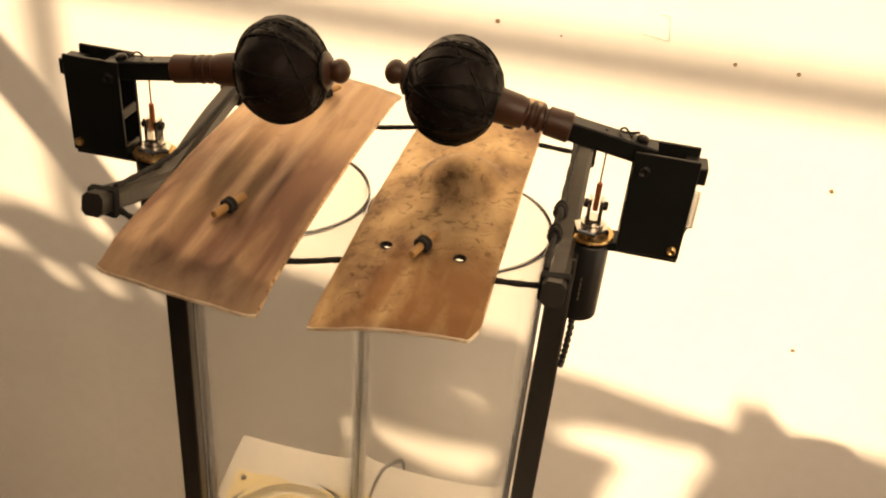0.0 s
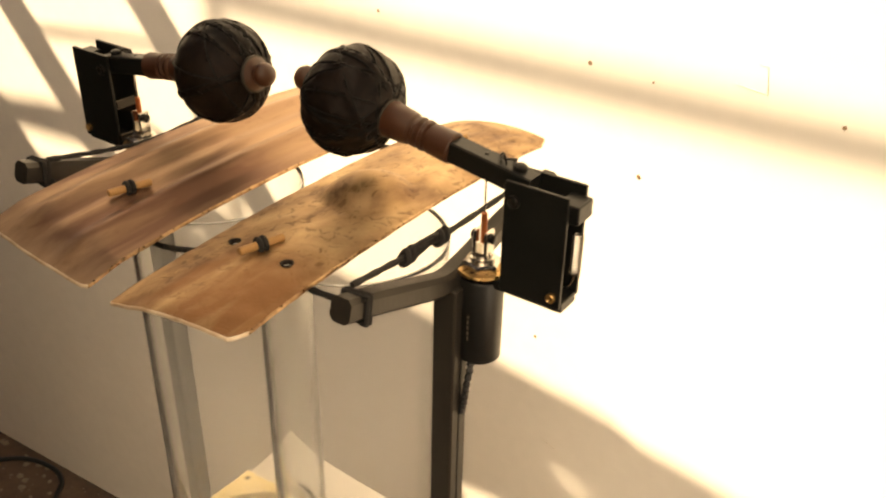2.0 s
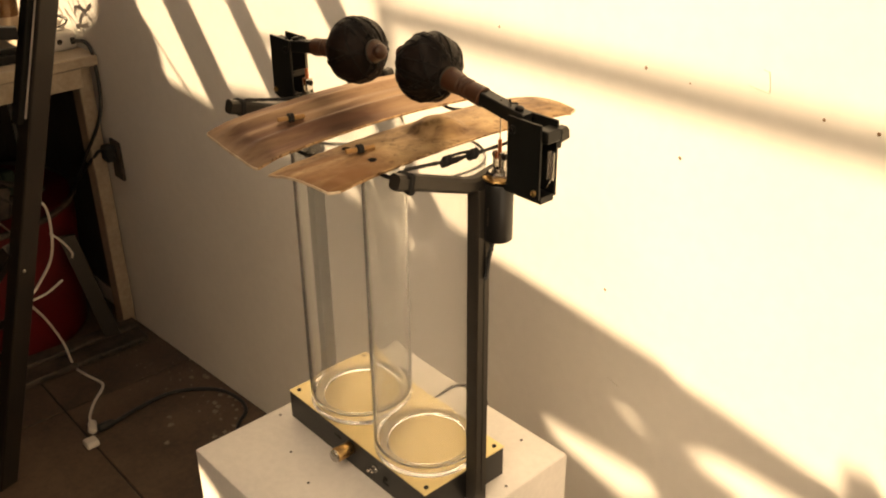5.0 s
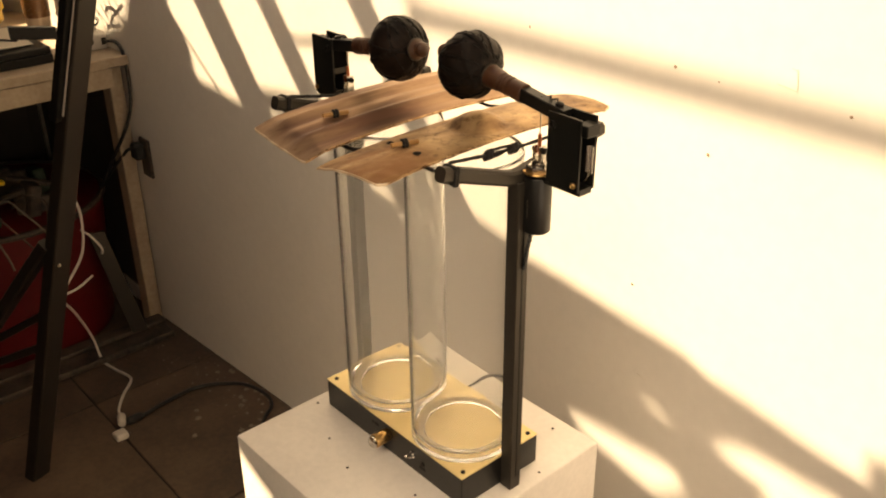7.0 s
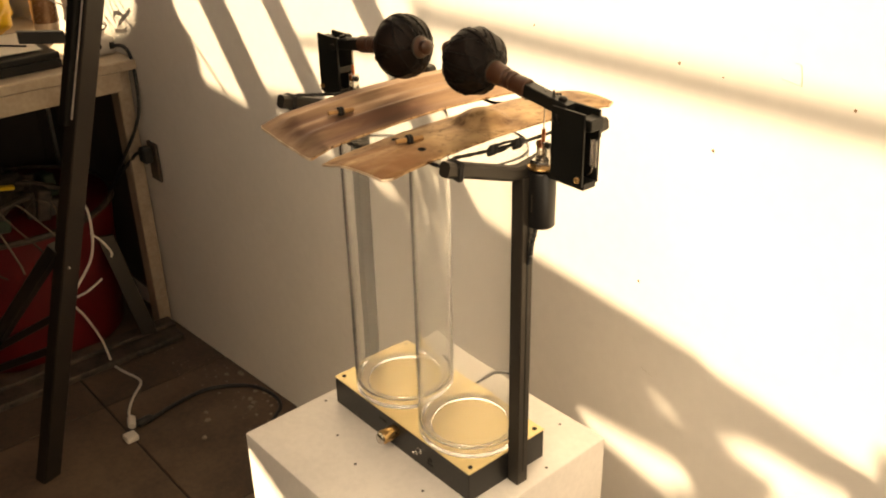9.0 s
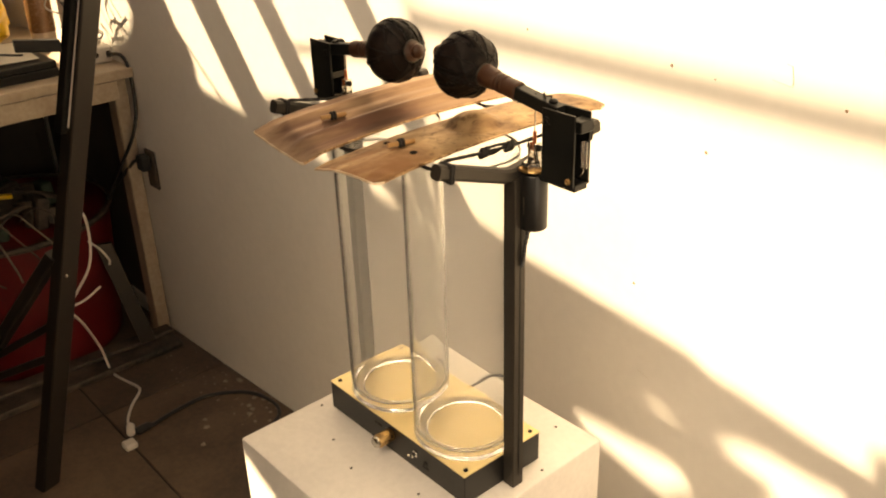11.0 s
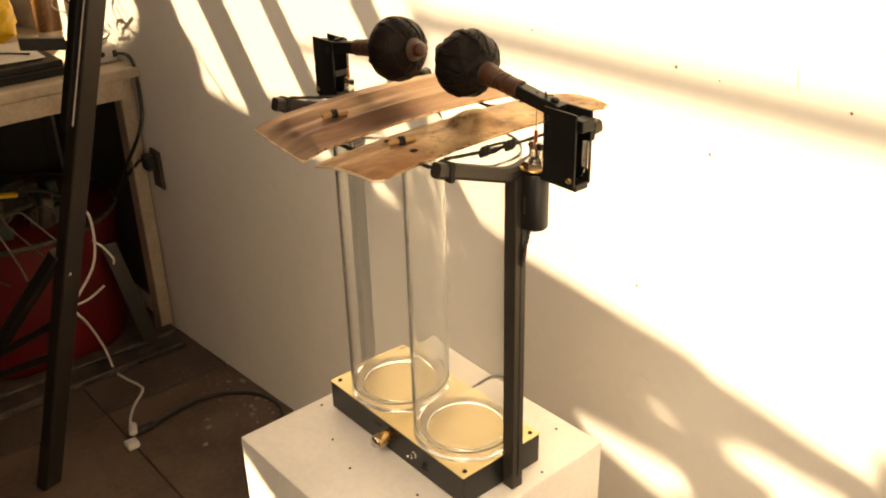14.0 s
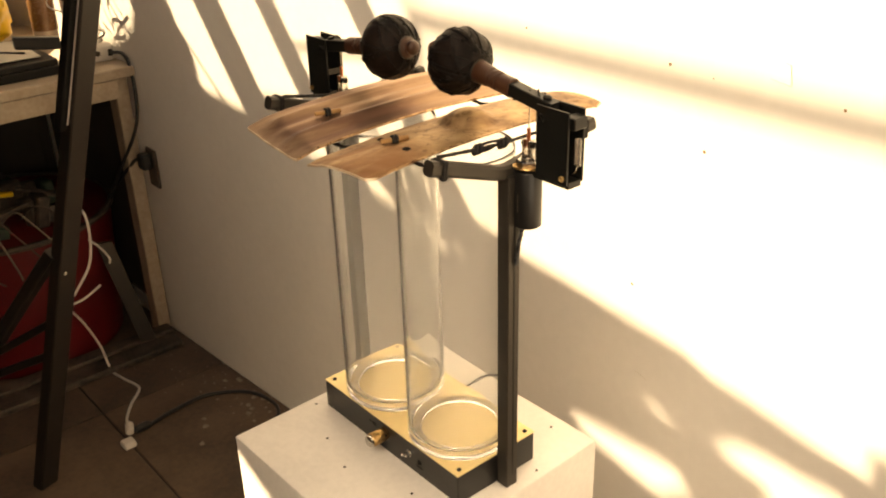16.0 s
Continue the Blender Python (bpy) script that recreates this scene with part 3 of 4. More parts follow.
# ---- glass cylinders ----


def cylinder(x, tall):
    c = thing("glass_cylinder", (x, CY, TOP), "clear glass cylinder vase, empty, standing on the brass plate", "vase", "glass resonators")
    r, t, h = 0.0708, 0.0022, tall
    wall = [(0.0003, r - 0.0150), (0.0003, r - 0.0030), (0.0012, r - 0.0010), (0.0032, r), (0.0060, r), (h - 0.004, r), (h - 0.001, r - 0.0001), (h, r - 0.0008), (h, r - t + 0.0008), (h - 0.001, r - t + 0.0001), (h - 0.004, r - t),
            (0.0260, r - t), (0.0200, r - t - 0.0004), (0.0155, r - t - 0.0018), (0.0122, r - t - 0.0045), (0.0105, r - t - 0.0080), (0.0095, r - 0.0150), (0.0088, r - 0.0172), (0.0070, r - 0.0182), (0.0030, r - 0.0178)]
    part("vessel", lathe(wall, (x, CY, TOP), (0, 0, 1), 96, False), M_GLASS, c, "", True)
    top = TOP + h + 0.0002
    part("rim", lathe([(0, r - t + 0.0009), (0.0, r - 0.0009), (0.0006, r - 0.0008), (0.0012, r - 0.0014), (0.0012, r - t + 0.0014), (0.0006, r - t + 0.0008)], (x, CY, top), (0, 0, 1), 80, False), M_RIM_GLASS, c, "pale ground glass rim", True)


cylinder(0.0702, 0.4050)
cylinder(0.2126, 0.4050)

# ---- bronze bars ----


def bronze_bar(name, x, y0, y1, z, ribbed, boss, holes, mat, label, tilt):
    """A thin forged bar that lies along y: curved across its width, corners cut, with a rolled rim."""
    w, nx, ny, thick = 0.0515, 44, 110, 0.0028
    key = thing(name, (x, (y0 + y1) / 2, z), label, "bronze bar", "hung bronze bars")
    bm = bmesh.new()
    grids = []

    def height(u, v):
        """u across -1..1, v along -1..1."""
        h = 0.0
        end = min(1.0, (1 - abs(v)) / 0.20)
        if ribbed:
            ridge = 0.0062 * max(0.0, 1 - abs(abs(u + 0.02) - 0.46) / 0.26) + 0.0030 * (1 - u * u) + 0.0016 * max(0.0, 1 - abs(u) / 0.2)
            h += ridge * (0.12 + 0.88 * end * end * (3 - 2 * end))
            h += 0.010 * (1 - v * v) - 0.004 * max(0.0, abs(v) - 0.86) / 0.14
        else:
            h += 0.0065 * (1 - u * u) + 0.008 * (1 - v * v)
            h -= 0.0015 * max(0.0, abs(v) - 0.9) / 0.1
            h += 0.0007 * noise.noise(Vector((u * 4, v * 14, 3.1)))
        h += tilt * u
        if boss:
            d = math.hypot(u * w - boss[0], v * (y1 - y0) / 2 - boss[1]) / boss[2]
            if d < 1:
                h += boss[3] * (1 - d ** 2.1) ** 1.05
        return h
    for side_ in (0, 1):
        rows = []
        for j in range(ny + 1):
            v = -1 + 2 * j / ny
            row = []
            # corner cut: the end line retreats towards the edges
            for i in range(nx + 1):
                u = -1 + 2 * i / nx
                cut = max(0.0, abs(u) - 0.93) / 0.07 * (0.45 if ribbed or u < 0 else 2.2)
                vv = v * (1 - 0.030 * cut - (0.012 * u * u if ribbed else 0.010 * u * u))
                uu = u * (1 - 0.012 * abs(v) ** 3 + 0.008 * math.sin(v * 9 + x * 50) * 0.4)
                skew = 0.0 if ribbed else (0.0035 + 0.0050 * u) * max(0.0, -v) ** 3
                wide = -0.0045 * max(0.0, -u) if ribbed else 0.0
                row.append(bm.verts.new((x + uu * w + wide, (y0 + y1) / 2 + vv * (y1 - y0) / 2 + skew, z + height(u, v) - thick * side_)))
            rows.append(row)
        grids.append(rows)
    for s_, rows in enumerate(grids):
        for j in range(ny):
            for i in range(nx):
                bm.faces.new((rows[j][i], rows[j][i + 1], rows[j + 1][i + 1], rows[j + 1][i]))
    t, b_ = grids
    ring = [(0, i) for i in range(nx + 1)] + [(j, nx) for j in range(1, ny + 1)] + [(ny, i) for i in range(nx - 1, -1, -1)] + [(j, 0) for j in range(ny - 1, 0, -1)]
    rim, ends, far = bmesh.new(), bmesh.new(), bmesh.new()
    loops, end_loops, far_loops = [], [], []
    for out, dz in ((0.0, 0.00015), (0.0009, -0.0004), (0.0012, -thick / 2), (0.0009, -thick + 0.0004), (0.0, -thick - 0.00015)):
        row, end_row, far_row = [], [], []
        for j, i in ring:
            p = t[j][i].co
            away = Vector((i / nx * 2 - 1, 0, 0)) if 0 < j < ny else Vector((0.6 * (i / nx * 2 - 1), j / ny * 2 - 1, 0))
            q = p + away.normalized() * out + Vector((0, 0, dz))
            row.append(rim.verts.new(q))
            end_row.append(ends.verts.new(q))
            far_row.append(far.verts.new(q))
        loops.append(row)
        end_loops.append(end_row)
        far_loops.append(far_row)
    for a, c, ea, ec, fa, fc in zip(loops, loops[1:], end_loops, end_loops[1:], far_loops, far_loops[1:]):
        for k in range(len(ring)):
            m_ = (k + 1) % len(ring)
            if ring[k][0] == ring[m_][0] == 0:
                ends.faces.new((ea[k], ea[m_], ec[m_], ec[k]))
            elif ring[k][0] == ring[m_][0] == ny:
                far.faces.new((fa[k], fa[m_], fc[m_], fc[k]))
            else:
                rim.faces.new((a[k], a[m_], c[m_], c[k]))
    for b in (rim, ends, far):
        bmesh.ops.delete(b, geom=[q for q in b.verts if not q.link_faces], context="VERTS")
    for dx, y in holes:
        c = Vector((x + dx, y))
        gone = [f for f in bm.faces if (f.calc_center_median().xy - c).length < 0.0044]
        ring_ = {q for f in gone for q in f.verts if any(g not in gone for g in q.link_faces)}
        bmesh.ops.delete(bm, geom=gone, context="FACES")
        for q in ring_:
            q.co.xy = c + (q.co.xy - c).normalized() * 0.0041
    part("plate", bm, mat, key, "", True)
    part("side_edge", rim, M_RIM, key, "worn dark bronze edge", True)
    # both ends coloured paler than the sides, as a glint
    part("end_edge", ends, M_END_GLINT, key, "worn bar end, coloured pale for the light it catches", True)
    part("end_edge", far, M_END_GLINT, key, "worn bar end, coloured pale for the light it catches", True)
    for dx, y in holes:
        u, v = dx / w, (y - (y0 + y1) / 2) / ((y1 - y0) / 2)
        zz = z + height(u, v)
        part("drilled_hole", lathe([(0, 0.0038), (0.0002, 0.0047), (0.0006, 0.0048), (0.0008, 0.0041), (-thick, 0.0041), (-thick, 0.0038)][::-1], (x + dx, y, zz - 0.0004), (0, 0, 1), 16, False), M_HOLE, key, "drilled hole with a dark rim", True)
    for y, turn, dx in ((-0.014 - (0.006 if boss else 0.0), -16, 0.0), (0.196, -24, 0.0)):
        u, v = dx / w, (y - (y0 + y1) / 2) / ((y1 - y0) / 2)
        zz = z + height(u, v) + 0.0033
        a = radians(turn)
        dv = Vector((-math.sin(a), math.cos(a), 0.0)) * 0.0165
        c = Vector((x + dx, y, zz))
        part("dowel", rod(c - dv, c + dv, 0.0029, 10, 0.0006), M_DOWEL, key, "pale wooden dowel", True)
        ax = dv.normalized()
        loop = []
        for i in range(13):
            q = 2 * math.pi * i / 12
            o = ax.cross(Vector((0, 0, 1)))
            loop.append(c + o * math.cos(q) * 0.0040 + Vector((0, 0, 1)) * math.sin(q) * 0.0040)
        for d in (-0.0022, 0.0016):
            part("cord_loop", tube([p + ax * d for p in loop], 0.0019, 8, 2), M_TWINE, key, "black cord loop over the dowel", True)
    return key


bronze_bar("bronze_bar_ribbed", 0.0620, -0.098, 0.272, 0.4590, True, None, [], M_KEY_A, "long ribbed bronze bar with brown polished streaks, hung on cords", -0.0065)
bronze_bar("bronze_bar_bossed", 0.2020, -0.106, 0.274, 0.4610, False, (0.004, 0.000, 0.0350, 0.0140), [(-0.025, -0.020), (0.026, -0.024), (-0.022, 0.19), (0.024, 0.187)], M_KEY_B,
           "long mottled bronze bar with a round boss in the middle", 0.004)

# ---- strikers ----


def striker(sgn, px, pz, ball, label):
    """Bracket, solenoid and mallet of one side. px: the pivot; ball: the middle of the head; sgn points away from the bars."""
    yc = 0.0850
    t = thing("striker", (0.2970 if sgn > 0 else -0.0225, yc, 0.44), label, "striker", "strikers")

    def xb(a, b, y0, y1, z0, z1, bev=0.0006):
        q0, q1 = px + sgn * a, px + sgn * b
        return box(min(q0, q1), max(q0, q1), y0, y1, z0, z1, bev)
    base_z = 0.4440
    for y in (yc - 0.0135, yc + 0.0105):
        part("side_plate", xb(-0.006, 0.040, y, y + 0.003, base_z, 0.5250), M_PLATE, t)
    part("foot_plate", xb(-0.050, 0.040, yc - 0.0100, yc + 0.0100, base_z - 0.0045, base_z + 0.0030), M_PLATE, t)
    part("web", xb(-0.0055, -0.003, yc - 0.0102, yc + 0.0102, 0.4760, 0.4840), M_STEEL, t, "bare steel crosspiece")
    part("web", xb(-0.0055, -0.003, yc - 0.0102, yc + 0.0102, 0.4475, 0.4530), M_STEEL, t, "bare steel crosspiece")
    part("stop_block", xb(0.0300, 0.0460, yc - 0.0098, yc + 0.0098, 0.5060, 0.5190, 0.001), M_PLATE, t)
    coil = []
    for i in range(15 * 8 + 1):
        a = 2 * math.pi * i / 8
        coil.append((px + sgn * (0.0425 + 0.0035 * math.cos(a)), yc + 0.0035 * math.sin(a), 0.466 + 0.030 * i / 120))
    part("return_spring", tube(coil, 0.0006, 5, 1), M_CHROME, t, "small steel return spring")
    part("spring_hook", tube([(px + sgn * 0.0425, yc, 0.466), (px + sgn * 0.040, yc, 0.458), (px + sgn * 0.036, yc, 0.4545)], 0.0008, 6, 4), M_CHROME, t)
    for dx, z, r in ((0.002, 0.5120, 0.0045), (0.034, 0.4520, 0.0034)):
        for s in (-1, 1):
            y = yc + (s * 0.0135)
            part("bolt", lathe([(0, r), (0.0022, r), (0.0030, r * 0.7), (0.0022, r * 0.42), (0.0014, 0)], (px + sgn * dx, y - (0 if s < 0 else 0.0), z), (0, s, 0), 14), M_BLACK_SCREW if r > 0.004 else M_BRASS_TURNED, t, "bolt head", True)
    # mallet: arm, turned handle, wrapped head and finial on one axis
    head, piv = Vector((ball[0], yc, ball[2])), Vector((px + sgn * 0.008, yc, pz))
    way = (head - piv).normalized()
    reach = (head - piv).length
    mal = part("lever_arm", bar([piv, piv + way * (reach - 0.0875)], 0.0150, 0.0150, (0, 1, 0), 0.001), M_PLATE, t, "black square lever arm")
    j = piv + way * (reach - 0.0880)
    prof = [(0, 0.0102), (0.001, 0.0112), (0.018, 0.0107), (0.0190, 0.0085), (0.0205, 0.0085), (0.0215, 0.0108), (0.0240, 0.0112), (0.0255, 0.0088), (0.0270, 0.0086), (0.0285, 0.0110), (0.0305, 0.0110), (0.0320, 0.0086), (0.0335, 0.0088), (0.0350, 0.0112), (0.0400, 0.0122), (0.0560, 0.0132), (0.0590, 0.0120)]
    part("handle", lathe(prof, j, way, 28), M_WOOD, mal, "turned dark hardwood handle with rings", True)
    # head: faceted wrap of hide strips
    R = 0.0402
    bm = bmesh.new()
    bmesh.ops.create_icosphere(bm, subdivisions=5, radius=R)
    u, v, w = frame_of(way)
    rot = Matrix((u, v, w)).transposed().to_4x4()
    rng = random.Random(5 if sgn > 0 else 9)
    bands = []
    for _ in range(16):
        nrm = Vector((rng.gauss(0, 1), rng.gauss(0, 1), rng.gauss(0, 0.45))).normalized()
        bands.append((nrm, rng.uniform(-0.2, 0.2), rng.uniform(0.0008, 0.0014)))
    for q in bm.verts:
        d = q.co.normalized()
        h = 0.0006 * noise.noise(d * 5 + Vector((sgn * 3, 0, 0)))
        for nrm, off, a in bands:
            s = d.dot(nrm) - off
            if abs(s) < 0.16:
                h += a * (1 - abs(s) / 0.16) if s > 0 else -a * 0.9 * math.exp(-(s / 0.02) ** 2)
        flat = 1 - 0.13 * d.z * d.z
        q.co = d * (R - 0.0014 + min(h, 0.0020)) * flat
    bmesh.ops.transform(bm, matrix=Matrix.Translation(head) @ rot, verts=bm.verts)
    hd = part("mallet_head", bm, M_LEATHER, mal, "round head wrapped in dark hide strips", True)
    for k, (nrm, off, a) in enumerate(bands):
        e1 = nrm.orthogonal().normalized()
        e2 = nrm.cross(e1)
        ring = []
        for i in range(25):
            q = 2 * math.pi * i / 24
            d = (nrm * off + (e1 * math.cos(q) + e2 * math.sin(q)) * math.sqrt(1 - off * off)).normalized()
            ring.append(head + (rot.to_3x3() @ (d * (R - 0.0006) * (1 - 0.13 * d.z * d.z))))
        part("binding_cord", tube(ring, 0.0008, 5, 2), M_BINDING, hd, "thin dark binding cord")
    f0 = head + way * (R * 0.83)
    part("finial", lathe([(0, 0.0125), (0.0030, 0.0128), (0.0050, 0.0105), (0.0062, 0.0075), (0.0080, 0.0078), (0.0105, 0.0092), (0.0140, 0.0090), (0.0170, 0.0070), (0.0190, 0.0036), (0.0197, 0.0)], f0, way, 28), M_WOOD, mal, "turned wooden finial", True)
    part("collar", lathe([(0, 0.0125), (0.001, 0.0142), (0.002, 0.0142), (0.003, 0.0125)], head - way * (R * 0.87 - 0.0010), way, 28), M_STEEL, mal, "dull metal collar", True)
    part("collar", lathe([(0, 0.0120), (0.0008, 0.0142), (0.0024, 0.0142), (0.0034, 0.0120)], head + way * (R * 0.87 - 0.0016), way, 28), M_STEEL, mal, "dull metal collar", True)
    # screws and tie wire on the lever
    top = Vector((0, 0, 1))
    up = (top - way * top.dot(way)).normalized()
    for d, r in ((0.012, 0.0048), (0.038, 0.0015)):
        c = piv + way * d + up * 0.0072
        part("lever_screw", lathe([(0, r), (0.003 if r > 0.003 else 0.0008, r), (0.0042 if r > 0.003 else 0.001, r * 0.6), (0.0044 if r > 0.003 else 0.001, 0)], c, up, 12), M_BLACK_SCREW, mal, "", True)
    c = piv + way * 0.020 + up * 0.009
    part("tie_wire", tube([c + Vector((0, -0.004, 0)), c + way * 0.006 + up * 0.004, c + way * 0.009 + Vector((0, 0.003, 0)), c + way * 0.004 + up * 0.001, c + up * 0.004 - way * 0.004, c + Vector((0, 0.005, -0.001))], 0.0008, 6, 6), M_BLACK_SCREW, mal, "loop of tie wire")
    # solenoid
    sx, sy = px - sgn * 0.0260, 0.0820
    sol = part("solenoid", lathe([(0, 0.0145), (0.0015, 0.0160), (0.066, 0.0160), (0.0675, 0.0150)], (sx, sy, 0.3755), (0, 0, 1), 36), M_BLACK, t, "black cylindrical solenoid can", True)
    for k in range(5):
        part("lettering_bar", box(sx - 0.0006 + k * 0.0, sx + 0.0006, sy - 0.01625, sy - 0.0158, 0.396 + k * 0.0045, 0.399 + k * 0.0045), M_FADED, sol, "faded pale lettering")
    part("brass_washer", lathe([(0, 0.0175), (0.0012, 0.0178), (0.0024, 0.0172), (0.0024, 0.0)], (sx, sy, base_z + 0.0032), (0, 0, 1), 32), M_BRASS_TURNED, sol, "brass washer", True)
    part("nut", lathe([(0, 0.0140), (0.0045, 0.0140), (0.0055, 0.0120), (0.0055, 0.0)], (sx, sy, base_z + 0.0057), (0, 0, 1), 6), M_CHROME, sol, "nickel hexagon nut")
    part("neck", lathe([(0, 0.0085), (0.003, 0.0085), (0.0032, 0.0070), (0.004, 0.0070)], (sx, sy, base_z + 0.0112), (0, 0, 1), 24), M_CHROME, sol, "", True)
    for s in (-1, 1):
        part("clevis_cheek", box(sx - 0.0058 if s < 0 else sx + 0.0030, sx - 0.0030 if s < 0 else sx + 0.0058, sy - 0.0052, sy + 0.0052, base_z + 0.0140, base_z + 0.0345, 0.0007), M_CHROME, sol, "steel clevis cheek")
        part("clevis_screw", lathe([(0, 0.0036), (0.0026, 0.0036), (0.0032, 0.0026), (0.0032, 0)], (sx + s * 0.0058, sy, base_z + 0.0290), (s, 0, 0), 14), M_BLACK_SCREW, sol, "", True)
    part("clevis_base", lathe([(0, 0.0062), (0.0045, 0.0062)], (sx, sy, base_z + 0.0140), (0, 0, 1), 20), M_CHROME, sol, "", True)
    part("sleeve", rod((sx, sy, base_z + 0.0240), (sx, sy, base_z + 0.0470), 0.0022, 12, 0.0004), M_COPPER, sol, "copper red pull sleeve", True)
    hitp = piv + way * abs((sx - piv.x) / way.x)
    part("pull_wire", rod((sx, sy, base_z + 0.0465), (sx, sy, hitp.z - 0.0065), 0.0007, 6), M_CHROME, sol, "thin pull wire")
    xp = 0.2945 if sgn > 0 else -0.0245
    part("lead", tube([(sx - sgn * 0.002, sy - 0.006, 0.3765), (sx - sgn * 0.001, sy - 0.009, 0.366), (xp + sgn * 0.0135, 0.0700, 0.355), (xp + sgn * 0.0130, 0.0690, 0.344), (xp + sgn * 0.0122, 0.0680, 0.334), (xp + sgn * 0.0115, 0.0675, 0.328)], 0.0026, 8, 6, 0.22), M_CABLE, sol, "twisted black lead")
    part("clamp_plate", box(min(xp, sx) - 0.004, max(xp, sx) + 0.004, 0.0762, 0.0800, 0.4300, base_z + 0.0002, 0.0006), M_PLATE, t, "black plate between post and can")


striker(1, 0.3355, 0.5190, (0.1950, 0.086, 0.5425), "black steel striker with wrapped mallet resting over the bossed bar")
striker(-1, -0.0700, 0.5140, (0.0640, 0.087, 0.5360), "black steel striker with wrapped mallet resting over the ribbed bar")

# ---- cables on the plinth ----
cab = thing("power_cable", (0.129, 0.128, 0.0), "thin black cable arching from the box over the plinth edge", "cable")
part("flex", tube([(0.124, 0.127, 0.014), (0.125, 0.140, 0.018), (0.128, 0.162, 0.027), (0.134, 0.184, 0.031), (0.142, 0.204, 0.023), (0.149, 0.2225, 0.007), (0.151, 0.2290, -0.03), (0.156, 0.232, -0.16), (0.20, 0.28, -0.55), (0.21, 0.33, -0.74), (0.19, 0.36, FLOOR + 0.004), (0.10, 0.40, FLOOR + 0.004)], 0.0024, 8, 8), M_CABLE, cab, "", True)

# ---- nails and marks on the wall ----
for x, z, r in ((0.160, 0.444, 0.0028), (0.234, 0.325, 0.0026), (0.119, 0.055, 0.0024), (0.438, 0.436, 0.0024), (-0.142, 0.450, 0.0022), (0.509, 0.436, 0.0026), (0.606, 0.060, 0.0026), (0.237, 0.438, 0.0014), (0.585, 0.30, 0.0026)):
    y = wall_y(x)
    nl = thing("wall_nail", (x, y, z), "small rusty nail head in the white wall", "nail", "nails in the wall")
    part("head", lathe([(0, r * 0.8), (0.0004, r), (0.0009, r * 0.8), (0.0011, 0)], (x, y, z), (0, -1, 0), 10), M_NAIL, nl)
M_PENCIL = material("pencil_line", (0.73, 0.68, 0.61), 0.8, vary=0.2, scale=300)
for x0, z0, x1, z1 in ((0.345, 0.4815, 0.354, 0.4800), (0.3540, 0.480, 0.3590, 0.452), (0.359, 0.4515, 0.327, 0.4560), (0.3560, 0.4540, 0.3590, 0.4575), (0.140, -0.112, 0.166, -0.120)):
    d = Vector((x1 - x0, 0, z1 - z0))
    part("pencil_mark", bar([(x0, WALL_Y - 0.0004, z0), (x1, WALL_Y - 0.0004, z1)], 0.0006, 0.0011 if abs(x1 - x0) > abs(z1 - z0) else 0.0006, (0, 1, 0), 0.0002), M_PENCIL, tags=("thin scuffed pencil line on the wall", "mark", "", S))

# ---- workbench in the alcove ----
BX, BZ = -1.682, 0.105
bench = thing("workbench", (-2.1, 0.1, FLOOR), "old cream painted workbench with a thick front rail", "table")
part("tabletop", box(-2.50, BX, -0.75, 0.4520, BZ - 0.030, BZ, 0.003), M_TABLE, bench)
part("front_rail", box(BX - 0.030, BX - 0.004, -0.72, 0.398, BZ - 0.088, BZ - 0.0305, 0.002), M_TABLE, bench)
part("leg", box(BX - 0.108, BX - 0.048, 0.400, 0.4430, FLOOR, BZ - 0.0305, 0.003), M_TABLE, bench, "cream painted square leg")
part("leg", box(BX - 0.108, BX - 0.048, -0.72, -0.676, FLOOR, BZ - 0.0885, 0.003), M_TABLE, bench, "cream painted square leg")
# back leg and panels carry the under-bench shade in their colour
part("leg", box(-2.49, -2.446, 0.36, 0.40, FLOOR, BZ - 0.0305, 0.003), M_UNDER_SHADE, bench, "square leg coloured dark for the shade under the bench")
part("side_panel", box(-2.42, -1.790, 0.404, 0.412, FLOOR + 0.12, BZ - 0.032, 0.001), M_UNDER_SHADE, bench, "side panel by the wall, coloured dark for the shade there")
part("back_panel", box(-2.44, -2.425, -0.70, 0.355, FLOOR + 0.05, BZ - 0.032, 0.001), M_UNDER_SHADE, bench, "back panel coloured dark for the shade under the top")
TUB_X, TUB_Y = -2.03, 0.085
tub = thing("red_tub", (TUB_X, TUB_Y, FLOOR), "deep red plastic tub full of scrap under the workbench", "tub")
r_ = lathe([(0, 0.0), (0.0, 0.275), (0.004, 0.290), (0.45, 0.322)], (TUB_X, TUB_Y, FLOOR + 0.002), (0, 0, 1), 56)
part("shell", r_, M_RED, tub, "", True)
part("rim", lathe([(0, 0.323), (0.0, 0.330), (0.004, 0.334), (0.012, 0.334), (0.016, 0.329), (0.016, 0.316), (0.008, 0.314)], (TUB_X, TUB_Y, FLOOR + 0.446), (0, 0, 1), 56, False), M_CLUTTER, tub, "dusty grey rim", True)
rng = random.Random(3)
